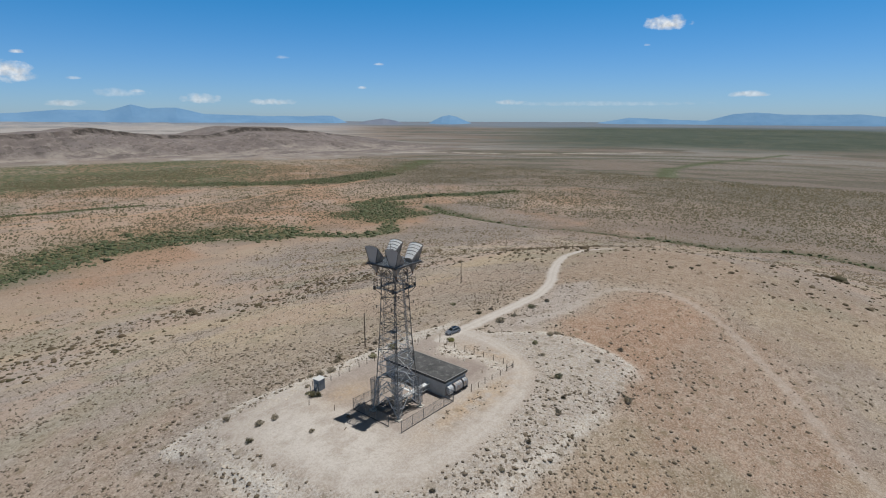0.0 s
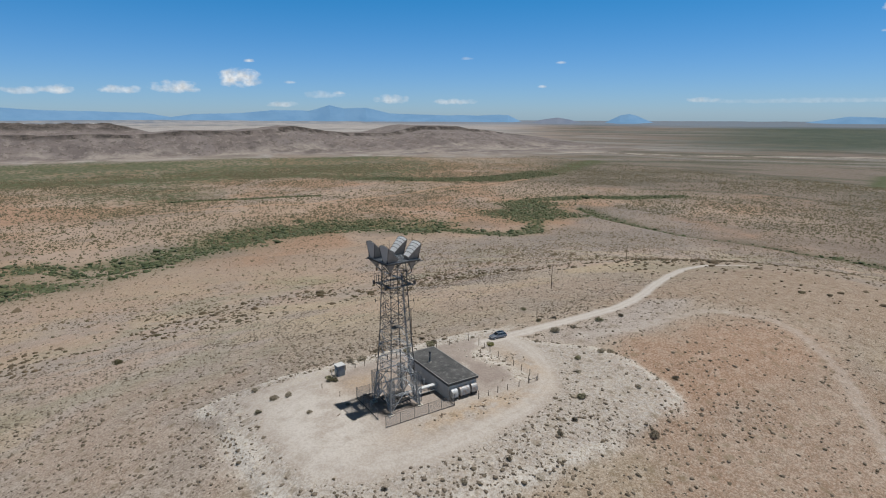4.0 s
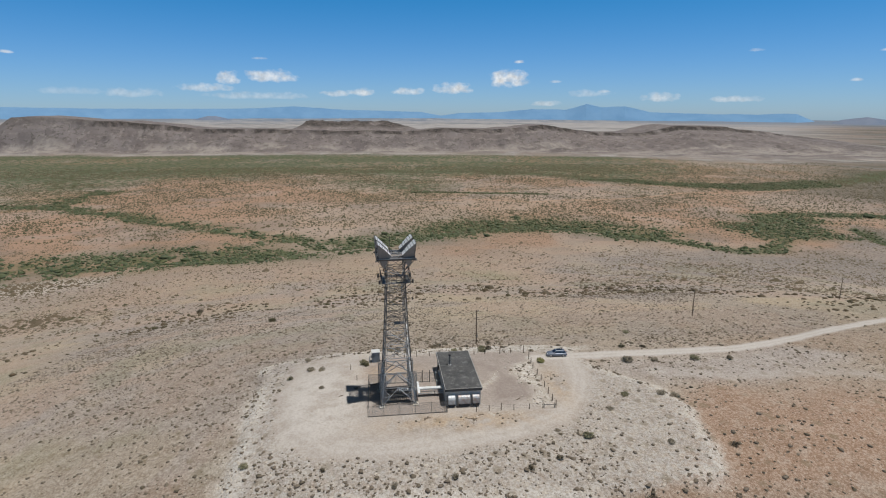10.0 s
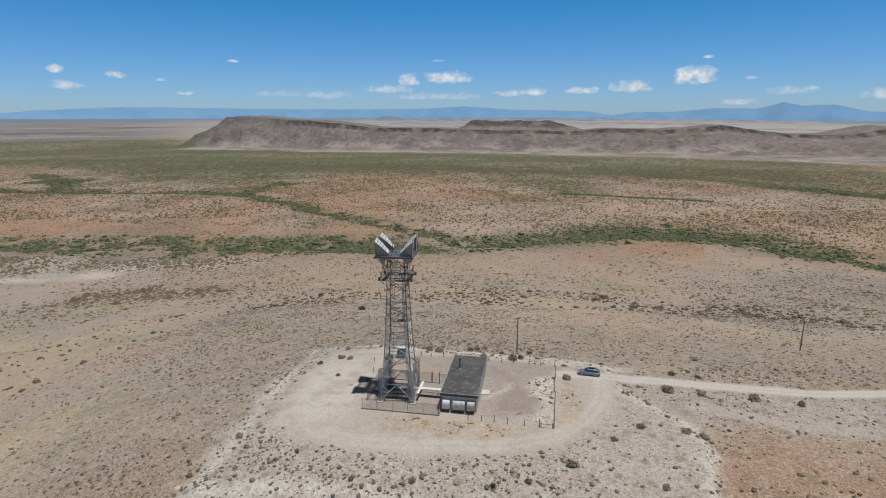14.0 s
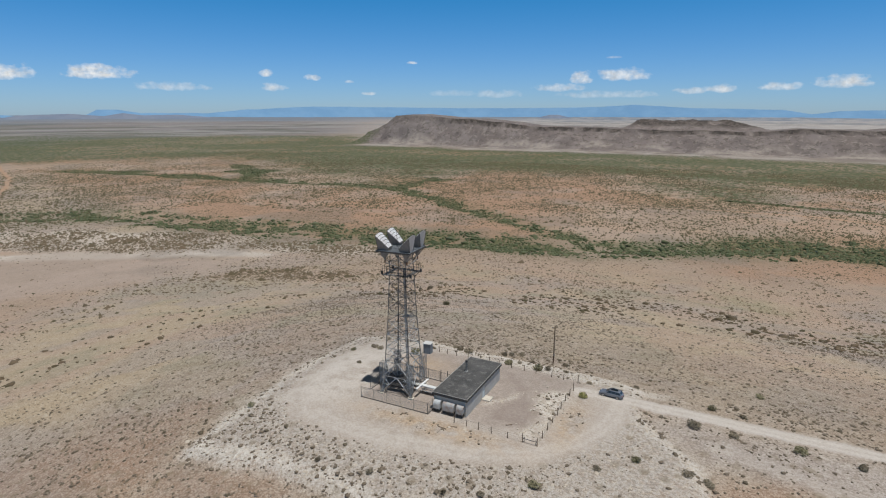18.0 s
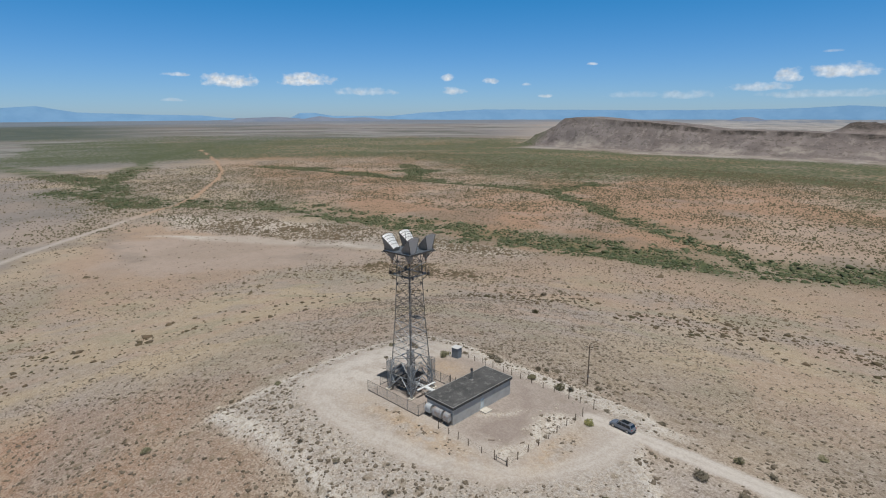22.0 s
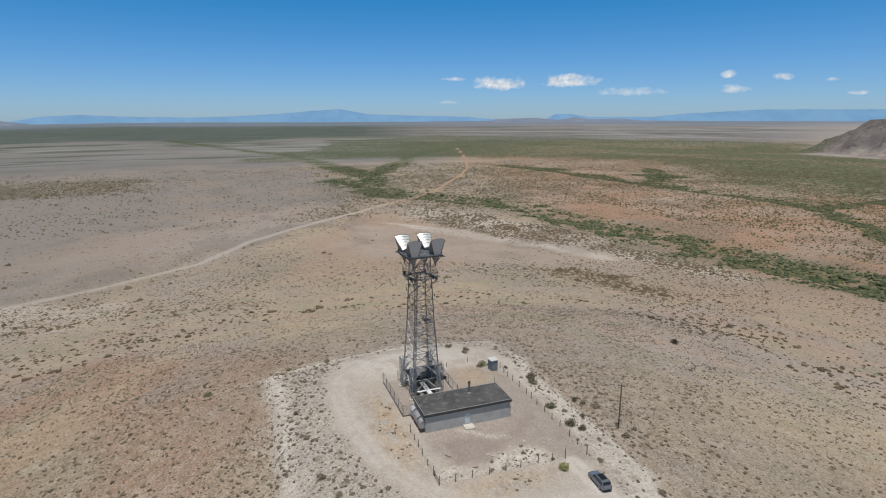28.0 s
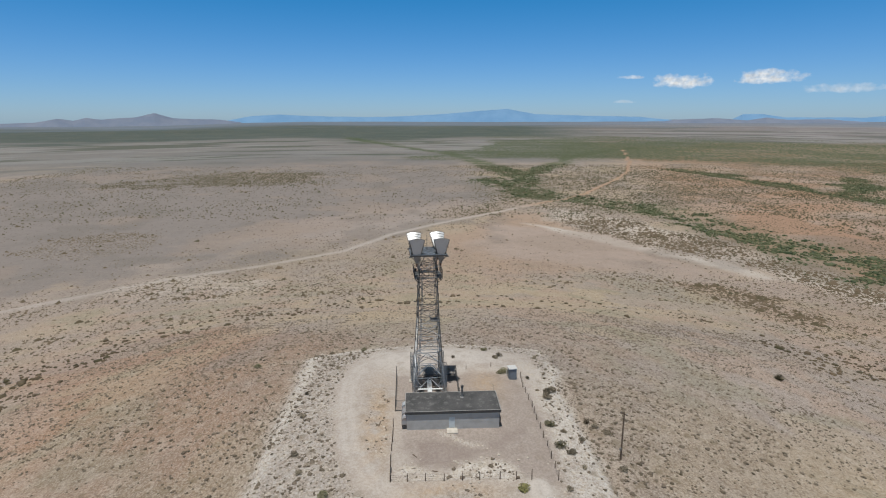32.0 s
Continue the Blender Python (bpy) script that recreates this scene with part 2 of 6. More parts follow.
def ground_material():
    k = Mat("desert_ground", 0.95)
    k.p.inputs["Specular IOR Level"].default_value = 0.12
    at = k.n("ShaderNodeAttribute")
    at.attribute_name = "soil"
    s1 = k.n("ShaderNodeSeparateColor")
    k.put(s1.inputs[0], at.outputs["Color"])
    red, green, white = s1.outputs
    pale = at.outputs["Alpha"]
    at2 = k.n("ShaderNodeAttribute")
    at2.attribute_name = "cover"
    s2 = k.n("ShaderNodeSeparateColor")
    k.put(s2.inputs[0], at2.outputs["Color"])
    yard, straw, grey = s2.outputs
    far = at2.outputs["Alpha"]
    at3 = k.n("ShaderNodeAttribute")
    at3.attribute_name = "rock"
    s3 = k.n("ShaderNodeSeparateColor")
    k.put(s3.inputs[0], at3.outputs["Color"])
    slope, cap, rut = s3.outputs
    rim = at3.outputs["Alpha"]
    at4 = k.n("ShaderNodeAttribute")
    at4.attribute_name = "distance"
    s4 = k.n("ShaderNodeSeparateColor")
    k.put(s4.inputs[0], at4.outputs["Color"])
    belt, ochre, remote = s4.outputs
    at5 = k.n("ShaderNodeAttribute")
    at5.attribute_name = "earth"
    n_mid = k.noise(0.11, 5.0, 0.65)
    n_small = k.noise(1.1, 5.0, 0.72)
    n_grit = k.noise(7.0, 3.0, 0.75)
    rock = k.noise(2.6, 3.0, 0.75)
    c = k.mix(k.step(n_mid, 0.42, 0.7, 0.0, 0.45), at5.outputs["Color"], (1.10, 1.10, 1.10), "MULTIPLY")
    c = k.mix(k.step(n_mid, 0.35, 0.5, 0.35, 0.0), c, (0.86, 0.86, 0.87), "MULTIPLY")
    c = k.mix(k.math("MULTIPLY", grey, k.step(n_small, 0.35, 0.6, 0.35, 1.0)), c, (0.25, 0.21, 0.17))
    # broken pale caliche, crisp stones against soil
    w = k.math("MULTIPLY", white, k.step(n_small, 0.36, 0.58, 0.25, 0.95))
    c = k.mix(w, c, (0.43, 0.40, 0.368))
    c = k.mix(k.math("MULTIPLY", rim, k.step(n_small, 0.34, 0.52, 0.3, 1.0)), c, (0.62, 0.59, 0.545))
    c = k.mix(k.math("MULTIPLY", white, k.step(rock, 0.56, 0.68, 0.0, 0.5)), c, (0.24, 0.205, 0.17))
    c = k.mix(k.math("MULTIPLY", pale, k.step(n_small, 0.25, 0.6, 0.6, 1.0)), c, (0.445, 0.40, 0.36))
    c = k.mix(k.math("MULTIPLY", rut, k.step(n_small, 0.25, 0.55, 0.3, 0.8)), c, (0.55, 0.51, 0.465))
    c = k.mix(k.math("MULTIPLY", yard, k.step(n_mid, 0.25, 0.6, 0.85, 1.0)), c, (0.30, 0.25, 0.218))
    c = k.mix(k.step(yard, 0.76, 1.0, 0.0, 0.7), c, (0.275, 0.227, 0.20))
    c = k.mix(k.math("MULTIPLY", ochre, k.step(n_small, 0.34, 0.6, 0.3, 0.95)), c, (0.45, 0.33, 0.215))
    # grit and stones, at two sizes
    speck = k.noise(2.3, 6.0, 0.82)
    smoothed = k.math("MAXIMUM", k.math("MULTIPLY", pale, 0.85), yard)
    rough_soil = k.math("SUBTRACT", 1.0, k.math("MAXIMUM", k.math("MULTIPLY", smoothed, 0.75), k.math("MULTIPLY", remote, 0.9)))
    c = k.mix(k.math("MULTIPLY", k.step(speck, 0.48, 0.57, 0.0, 0.8), rough_soil), c, (0.64, 0.60, 0.56), "MULTIPLY")
    c = k.mix(k.math("MULTIPLY", k.step(speck, 0.40, 0.49, 0.34, 0.0), rough_soil), c, (0.60, 0.555, 0.49))
    tint = k.noise(0.35, 4.0, 0.7)
    c = k.mix(k.math("MULTIPLY", k.math("MULTIPLY", k.step(tint, 0.5, 0.62), 0.4), rough_soil), c, (0.80, 0.75, 0.70), "MULTIPLY")
    c = k.mix(k.math("MULTIPLY", k.step(tint, 0.36, 0.48, 0.22, 0.0), rough_soil), c, (0.52, 0.46, 0.385))
    c = k.mix(k.math("MULTIPLY", k.step(n_grit, 0.45, 0.65, 0.0, 0.4), rough_soil), c, (0.6, 0.56, 0.52), "MULTIPLY")
    # gravel and low scrub in a close mottle
    cell = k.voronoi(0.34)
    fleck = k.math("MULTIPLY", k.step(cell.outputs["Distance"], 0.25, 0.5, 1.0, 0.0), k.step(k.noise(0.5, 3.0, 0.6), 0.38, 0.55))
    c = k.mix(k.math("MULTIPLY", red, k.step(k.noise(0.42, 4.0, 0.65), 0.48, 0.64, 0.0, 0.4)), c, (0.40, 0.335, 0.27))
    c = k.mix(k.math("MULTIPLY", k.math("MULTIPLY", red, fleck), 0.9), c, (0.115, 0.092, 0.066))
    # what grows on it or stands out of it
    c = k.mix(k.math("MULTIPLY", green, k.step(n_mid, 0.3, 0.6, 0.4, 0.95)), c, (0.075, 0.095, 0.042))
    mesa_c = k.mix(k.step(k.noise(0.012, 5.0, 0.65), 0.4, 0.62), (0.146, 0.123, 0.117), (0.198, 0.169, 0.160))
    mesa_c = k.mix(k.step(k.noise(0.035, 5.0, 0.75), 0.52, 0.62, 0.0, 0.75), mesa_c, (0.27, 0.235, 0.21))
    mesa_c = k.mix(k.step(k.noise(0.06, 4.0, 0.75), 0.54, 0.60, 0.0, 0.8), mesa_c, (0.095, 0.082, 0.072))
    mesa_c = k.mix(k.math("MULTIPLY", straw, k.step(k.noise(0.05, 4.0, 0.7), 0.35, 0.6, 0.3, 0.9)), mesa_c, (0.335, 0.295, 0.258))
    c = k.mix(slope, c, mesa_c)
    c = k.mix(cap, c, k.mix(k.step(k.noise(0.06, 3.0, 0.7), 0.45, 0.6), (0.055, 0.048, 0.043), (0.12, 0.10, 0.088)))
    open_soil = k.math("SUBTRACT", 1.0, k.math("MAXIMUM", k.math("MAXIMUM", smoothed, remote), k.math("MAXIMUM", slope, k.math("MAXIMUM", green, belt))), True)
    v = k.voronoi(0.85)
    dots = k.math("MULTIPLY", k.step(v.outputs["Distance"], 0.2, 0.36, 1.0, 0.0), k.step(n_small, 0.45, 0.58))
    c = k.mix(k.math("MULTIPLY", k.math("MULTIPLY", dots, open_soil), 0.5), c, (0.18, 0.14, 0.10))
    v3 = k.voronoi(0.30)
    dots3 = k.math("MULTIPLY", k.step(v3.outputs["Distance"], 0.16, 0.34, 1.0, 0.0), k.step(n_mid, 0.38, 0.55))
    c = k.mix(k.math("MULTIPLY", k.math("MULTIPLY", dots3, open_soil), 0.5), c, (0.17, 0.135, 0.085))
    # grass and scrub of the far belt, with soil showing between
    gaps = k.voronoi(0.09)
    cover_k = k.math("ADD", k.step(gaps.outputs["Distance"], 0.34, 0.62, 1.0, 0.25), k.math("MULTIPLY", k.math("SUBTRACT", belt, 0.5), 0.9), True)
    c = k.mix(k.math("MULTIPLY", k.step(belt, 0.03, 0.65), cover_k), c, (0.086, 0.10, 0.052))
    # scrub of the far plain, too small to stand as plants
    v2 = k.voronoi(0.1)
    fdots = k.step(v2.outputs["Distance"], 0.24, 0.34, 1.0, 0.0)
    drift = k.step(k.noise(0.012, 4.0, 0.6), 0.36, 0.62, 0.35, 1.0)
    c = k.mix(k.math("MULTIPLY", k.math("MULTIPLY", fdots, drift), k.math("MULTIPLY", far, 0.85)), c, (0.082, 0.076, 0.044))
    h = k.math("ADD", k.math("MULTIPLY", n_small, 0.5), k.math("MULTIPLY", n_grit, 0.12))
    h = k.math("ADD", h, k.math("MULTIPLY", k.math("MULTIPLY", rock, white), 0.5))
    k.bump(h, 0.4, 0.3)
    return k.colour(c)


def chain_material(name="galvanized_mesh", wide=0.13, tone_of=(0.30, 0.31, 0.31)):
    k = Mat(name, 0.5, 0.4)
    k.colour(tone_of)
    co = k.n("ShaderNodeTexCoord").outputs["UV"]
    s = k.n("ShaderNodeSeparateXYZ")
    k.put(s.inputs[0], co)
    a = k.math("ADD", s.outputs[0], s.outputs[1])
    b = k.math("SUBTRACT", s.outputs[0], s.outputs[1])
    w = []
    for v in (a, b):
        f = k.math("FRACT", k.math("MULTIPLY", v, 11.0))
        w.append(k.math("LESS_THAN", f, wide))
    wire = k.math("MAXIMUM", w[0], w[1])
    clear = k.n("ShaderNodeBsdfTransparent")
    mix = k.n("ShaderNodeMixShader")
    k.put(mix.inputs[0], wire)
    k.put(mix.inputs[1], clear.outputs[0])
    k.put(mix.inputs[2], k.p.outputs[0])
    k.put(k.nt.nodes["Material Output"].inputs[0], mix.outputs[0])
    return k.m


def glass_material():
    k = Mat("car_glass", 0.06)
    k.p.inputs["Specular IOR Level"].default_value = 0.8
    return k.colour((0.02, 0.025, 0.03))


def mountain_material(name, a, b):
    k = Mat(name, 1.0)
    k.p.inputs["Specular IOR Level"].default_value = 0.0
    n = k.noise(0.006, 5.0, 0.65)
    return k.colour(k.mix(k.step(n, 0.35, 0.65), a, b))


M_GROUND = ground_material()
M_CHAIN = chain_material()
M_GUARD = chain_material("close_woven_guard_mesh", 0.2, (0.24, 0.27, 0.30))
M_GLASS = glass_material()
M_STEEL = worn("weathered_galvanized_steel", (0.235, 0.225, 0.21), (0.055, 0.05, 0.045), 1.6, 0.6, 0.0, 0.9)
M_DARKSTEEL = worn("dark_steel", (0.085, 0.08, 0.075), (0.05, 0.043, 0.036), 1.2, 0.7, 0.0, 0.6)
M_BLUESTEEL = worn("blue_grey_deck", (0.27, 0.30, 0.33), (0.14, 0.15, 0.16), 1.0, 0.5, 0.2, 0.5)
M_HORN = worn("grey_horn_shell", (0.29, 0.275, 0.26), (0.19, 0.18, 0.17), 1.5, 0.6, 0.1, 0.5, 12.0)
M_HORNFACE = worn("grey_fibre_cover", (0.50, 0.475, 0.455), (0.40, 0.38, 0.365), 0.9, 0.8, 0.0, 0.5, 12.0)
M_HORNWHITE = worn("bright_reflector_sheet", (0.86, 0.855, 0.84), (0.72, 0.71, 0.69), 2.0, 0.42, 0.3, 0.4, 10.0)
M_WALL = worn("grey_painted_block", (0.50, 0.485, 0.455), (0.38, 0.365, 0.34), 0.7, 0.85, 0.0, 0.7, 18.0)
M_FASCIA = worn("dark_grey_fascia", (0.075, 0.073, 0.07), (0.052, 0.05, 0.048), 1.0, 0.75, 0.0, 0.6)
M_TRIM = worn("pale_metal_edge", (0.38, 0.365, 0.34), (0.30, 0.28, 0.25), 1.5, 0.5, 0.4, 0.6)
M_DOOR = worn("pale_blue_door_paint", (0.62, 0.68, 0.70), (0.5, 0.54, 0.55), 1.0, 0.6, 0.0, 0.5)
M_CONCRETE = worn("pale_concrete", (0.60, 0.55, 0.47), (0.42, 0.38, 0.32), 1.2, 0.9, 0.0, 0.6)
M_GALV = worn("bright_galvanized_sheet", (0.56, 0.575, 0.58), (0.34, 0.34, 0.335), 1.4, 0.5, 0.2, 0.6)
M_RUSTY = worn("rust_brown_steel", (0.25, 0.15, 0.10), (0.14, 0.085, 0.06), 2.0, 0.8, 0.0, 0.7)
M_RUST = worn("rusted_galvanized_sheet", (0.44, 0.44, 0.44), (0.33, 0.21, 0.145), 1.3, 0.5, 0.3, 0.7)
M_WHITEPIPE = worn("white_tray_paint", (0.74, 0.75, 0.74), (0.5, 0.5, 0.48), 1.5, 0.5, 0.0, 0.5)
M_WOOD = worn("weathered_wood", (0.16, 0.115, 0.08), (0.08, 0.06, 0.045), 2.0, 0.9, 0.0, 0.8)
M_SHED = worn("blue_grey_cabinet_paint", (0.20, 0.235, 0.27), (0.13, 0.15, 0.17), 1.2, 0.6, 0.0, 0.6)
M_SHEDTOP = worn("white_cabinet_roof", (0.58, 0.58, 0.56), (0.55, 0.53, 0.5), 1.2, 0.6, 0.0, 0.4)
M_CAR = worn("silver_blue_car_paint", (0.22, 0.24, 0.28), (0.19, 0.205, 0.24), 0.6, 0.26, 0.4, 0.4, 3.0, 0.0)
M_BLACK = worn("black_rubber", (0.02, 0.02, 0.021), (0.035, 0.033, 0.03), 3.0, 0.85, 0.0, 0.5)
M_RIM = worn("alloy_wheel", (0.5, 0.5, 0.51), (0.3, 0.3, 0.3), 6.0, 0.35, 0.8, 0.4)
M_LAMP = worn("lamp_lens", (0.7, 0.7, 0.68), (0.5, 0.5, 0.5), 5.0, 0.2, 0.0, 0.3)
M_REDLAMP = worn("red_lamp_lens", (0.4, 0.03, 0.025), (0.25, 0.02, 0.02), 5.0, 0.25, 0.0, 0.3)
M_STONE = worn("pale_caliche_stone", (0.50, 0.44, 0.37), (0.33, 0.28, 0.22), 1.5, 0.95, 0.0, 0.7)
M_SHRUB = foliage("dry_scrub", (0.138, 0.11, 0.08), (0.19, 0.153, 0.115), (0.10, 0.082, 0.054))
M_GREEN = foliage("green_wash_brush", (0.066, 0.086, 0.038), (0.118, 0.13, 0.07), (0.04, 0.06, 0.026))
M_BUSH = foliage("creosote_leaves", (0.102, 0.08, 0.05), (0.145, 0.108, 0.07), (0.072, 0.064, 0.034))
M_PLAIN = foliage("plain_scrub_leaves", (0.082, 0.074, 0.04), (0.108, 0.086, 0.05), (0.056, 0.06, 0.028))
M_OLIVEBUSH = foliage("olive_bush_leaves", (0.225, 0.21, 0.125), (0.28, 0.255, 0.165), (0.17, 0.168, 0.09))
M_DULLBUSH = foliage("dull_bush_leaves", (0.25, 0.215, 0.155), (0.31, 0.265, 0.20), (0.185, 0.16, 0.108))
M_YELLOWBUSH = foliage("rabbitbrush_leaves", (0.34, 0.30, 0.12), (0.24, 0.225, 0.10), (0.19, 0.20, 0.075))
# aerial haze is painted into the base colours of the far ranges
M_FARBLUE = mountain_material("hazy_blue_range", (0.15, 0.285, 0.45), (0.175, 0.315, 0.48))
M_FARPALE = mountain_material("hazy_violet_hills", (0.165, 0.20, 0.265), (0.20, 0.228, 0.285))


def roof_material():
    k = Mat("tar_and_gravel_roof", 0.9)
    a = k.step(k.noise(0.9, 5.0, 0.7), 0.52, 0.66)
    c = k.mix(k.step(k.noise(0.25, 3.0), 0.35, 0.65), (0.048, 0.048, 0.047), (0.08, 0.078, 0.076))
    c = k.mix(k.math("MULTIPLY", a, 0.42), c, (0.24, 0.233, 0.225))
    g = k.noise(14.0, 2.0)
    c = k.mix(k.step(g, 0.5, 0.75, 0.0, 0.4), c, (0.22, 0.21, 0.19))
    k.bump(g, 0.4, 0.03)
    return k.colour(c)


M_ROOF = roof_material()


# ---- mesh helpers ----
def mesh_of(name, bm, material):
    me = bpy.data.meshes.new(name)
    bm.normal_update()
    bm.to_mesh(me)
    bm.free()
    me.materials.append(material)
    return me


def thing(name, label, category, at=(0, 0, 0), rz=0.0, group="", kind=""):
    ob = new(name)
    ob.matrix_basis = pose(*at, 0, 0, rz)
    return tagged(ob, label, category, group, kind)


def part(name, bm, material, parent, label=""):
    ob = new(name, mesh_of(name, bm, material))
    ob.parent = parent
    return tagged(ob, label)


def box(lo, hi, bev=0.0, bm=None):
    bm = bm or bmesh.new()
    c = [(a + b) / 2 for a, b in zip(lo, hi)]
    s = [abs(b - a) for a, b in zip(lo, hi)]
    out = bmesh.ops.create_cube(bm, size=1.0, matrix=Matrix.LocRotScale(c, None, s))
    if bev:
        edges = {e for v in out["verts"] for e in v.link_edges}
        bmesh.ops.bevel(bm, geom=list(edges), offset=bev, segments=1, affect="EDGES")
    return bm


def tube(a, b, r, r2=None, sides=8, bm=None):
    bm = bm or bmesh.new()
    a, b = Vector(a), Vector(b)
    d = b - a
    m = Matrix.Translation((a + b) / 2) @ d.to_track_quat("Z", "Y").to_matrix().to_4x4()
    bmesh.ops.create_cone(bm, cap_ends=True, segments=sides, radius1=r, radius2=r if r2 is None else r2, depth=d.length, matrix=m)
    return bm


def angle_bar(a, b, w=0.1, t=0.02):
    """A rolled steel angle between two points."""
    bm = bmesh.new()
    a, b = Vector(a), Vector(b)
    d = b - a
    m = Matrix.Translation(a) @ d.to_track_quat("Z", "Y").to_matrix().to_4x4()
    prof = [(0, 0), (w, 0), (w, t), (t, t), (t, w), (0, w)]
    lo = [bm.verts.new(m @ Vector((x - w / 3, y - w / 3, 0))) for x, y in prof]
    hi = [bm.verts.new(m @ Vector((x - w / 3, y - w / 3, d.length))) for x, y in prof]
    for i in range(6):
        j = (i + 1) % 6
        bm.faces.new((lo[i], lo[j], hi[j], hi[i]))
    bm.faces.new(lo[::-1])
    bm.faces.new(hi)
    return bm


# ---- the lie of the land ----
def to_segment(x, y, ax, ay, bx, by):
    dx, dy = bx - ax, by - ay
    t = np.clip(((x - ax) * dx + (y - ay) * dy) / (dx * dx + dy * dy), 0, 1)
    return np.hypot(x - ax - t * dx, y - ay - t * dy), t


def to_line(x, y, pts):
    d = np.full(np.shape(x), 1e9)
    for (ax, ay), (bx, by) in zip(pts, pts[1:]):
        d = np.minimum(d, to_segment(x, y, ax, ay, bx, by)[0])
    return d


def inside(x, y, pts, soft):
    """1 inside the outline, 0 outside, with a soft rim."""
    odd = np.zeros(np.shape(x), bool)
    loop = list(pts) + [pts[0]]
    for (ax, ay), (bx, by) in zip(loop, loop[1:]):
        cross = (ay > y) != (by > y)
        with np.errstate(divide="ignore", invalid="ignore"):
            odd ^= cross & (x < (bx - ax) * (y - ay) / (by - ay + 1e-12) + ax)
    d = to_line(x, y, loop) * np.where(odd, 1, -1)
    return smooth(d, -soft, soft)


def smooth(v, a, b):
    t = np.clip((v - a) / (b - a), 0, 1)
    return t * t * (3 - 2 * t)


def lattice(x, y, seed):
    """Value noise on a unit grid."""
    xi, yi = np.floor(x).astype(np.int64), np.floor(y).astype(np.int64)
    fx, fy = x - xi, y - yi
    fx, fy = fx * fx * (3 - 2 * fx), fy * fy * (3 - 2 * fy)

    def h(i, j):
        n = (i * 374761393 + j * 668265263 + seed * 1442695041) & 0x7FFFFFFF
        n = ((n ^ (n >> 13)) * 1274126177) & 0x7FFFFFFF
        return ((n ^ (n >> 16)) & 0xFFFF) / 65535.0

    a = h(xi, yi) * (1 - fx) + h(xi + 1, yi) * fx
    b = h(xi, yi + 1) * (1 - fx) + h(xi + 1, yi + 1) * fx
    return a * (1 - fy) + b * fy


def fbm(x, y, size, octaves=4, seed=1):
    v, amp, tot = 0.0, 1.0, 0.0
    for o in range(octaves):
        v = v + amp * lattice(x / size * 2**o + 17.3 * o, y / size * 2**o - 9.1 * o, seed + o)
        tot += amp
        amp *= 0.5
    return v / tot


SLOPE_D = (0, 17, 24, 30, 36, 66, 80, 122, 200, 280, 360, 450, 700, 20000)
SLOPE_Z = (0, -0.1, -1.0, -2.4, -4.0, -10, -13.4, -24, -45, -61, -71, -77, -80, -80)
FALL_D = np.arange(0.0, 1500.0, 3.0)
FALL_Z = np.interp(np.abs(FALL_D[:, None] + np.linspace(-1, 1, 21) * np.minimum(4 + 0.12 * FALL_D, 26)[:, None]), SLOPE_D, SLOPE_Z).mean(1)
CREST_X = (-1500, -1445, -1330, -1297, -1229, -1086, -853, -624, -398, -177, 166, 250, 458, 559, 640, 761, 862, 1058, 1151, 1215, 1400, 1520, 1720, 1938, 2080)
CREST_Z = (-80, -34, 6, 38, 44, 35, 20, 1, -1, -7, -8, 0, -3, 5, 14, 0, -18, -18, -1, 9, 3, -11, -33, -62, -80)
FOOT_X, FOOT_Y = (-1500, -1200, -400, 500, 760, 950, 1150, 1600, 2100), (1960, 1945, 1900, 1870, 1760, 1600, 1500, 1450, 1470)
MAIN_WASH = [(-1110, 190), (-960, 215), (-870, 224), (-795, 284), (-715, 350), (-660, 376), (-557, 376), (-488, 381), (-392, 404), (-292, 412), (-169, 437), (-60, 460), (10, 500),
             (80, 545), (117, 569), (172, 572), (229, 545), (290, 490)]
LOWER_WASH = [(290, 490), (320, 440), (350, 400), (388, 405), (430, 440), (470, 500)]
EAST_WASH = [(575, 500), (543, 438), (532, 370), (524, 295), (538, 229), (528, 158), (524, 101), (515, 66), (555, 36), (566, -6), (537, -58), (520, -150)]
NORTH_WASH = [(-1354, 690), (-1195, 716), (-996, 745), (-823, 756), (-696, 764), (-624, 788), (-490, 790), (-358, 701), (-266, 634), (-159, 564), (-70, 498), (-30, 485)]
NORTH_SPUR = [(-1094, 987), (-930, 879), (-836, 770)]
NORTH_FORK = [(-488, 940), (-500, 860), (-490, 790)]
UPPER_WASH = [(-960, 225), (-1073, 247), (-1275, 268), (-1449, 222), (-1723, 198), (-2055, 148), (-2354, 22), (-2722, -138), (-3123, -342)]
UPPER_FORK = [(-1180, 262), (-1378, 351), (-1604, 467), (-1795, 530), (-2121, 762), (-2351, 973)]
FAR_WASH = [(500, 560), (560, 605), (610, 592), (670, 579), (725, 528), (800, 500)]
DIM_WASH = [(60, 895), (120, 880), (200, 858), (285, 837)]
EAST_CUT = [(820, 600), (893, 531), (961, 446), (949, 330), (923, 201), (906, 104), (913, 20)]
EAST_CUT_TWO = [(1167, 460), (1243, 375), (1267, 290), (1216, 166), (1252, 60)]
EAST_CUT_THREE = [(1227, 1109), (1582, 864), (1758, 662), (1854, 522), (1919, 300)]
FAR_BAND = [(-700, 1330), (-200, 1290), (230, 1235), (375, 1160), (555, 970), (696, 890), (947, 940), (1250, 1112)]
EAST_BAND = [(1238, 367), (1457, 434), (1707, 427), (1897, 379), (2300, 300)]
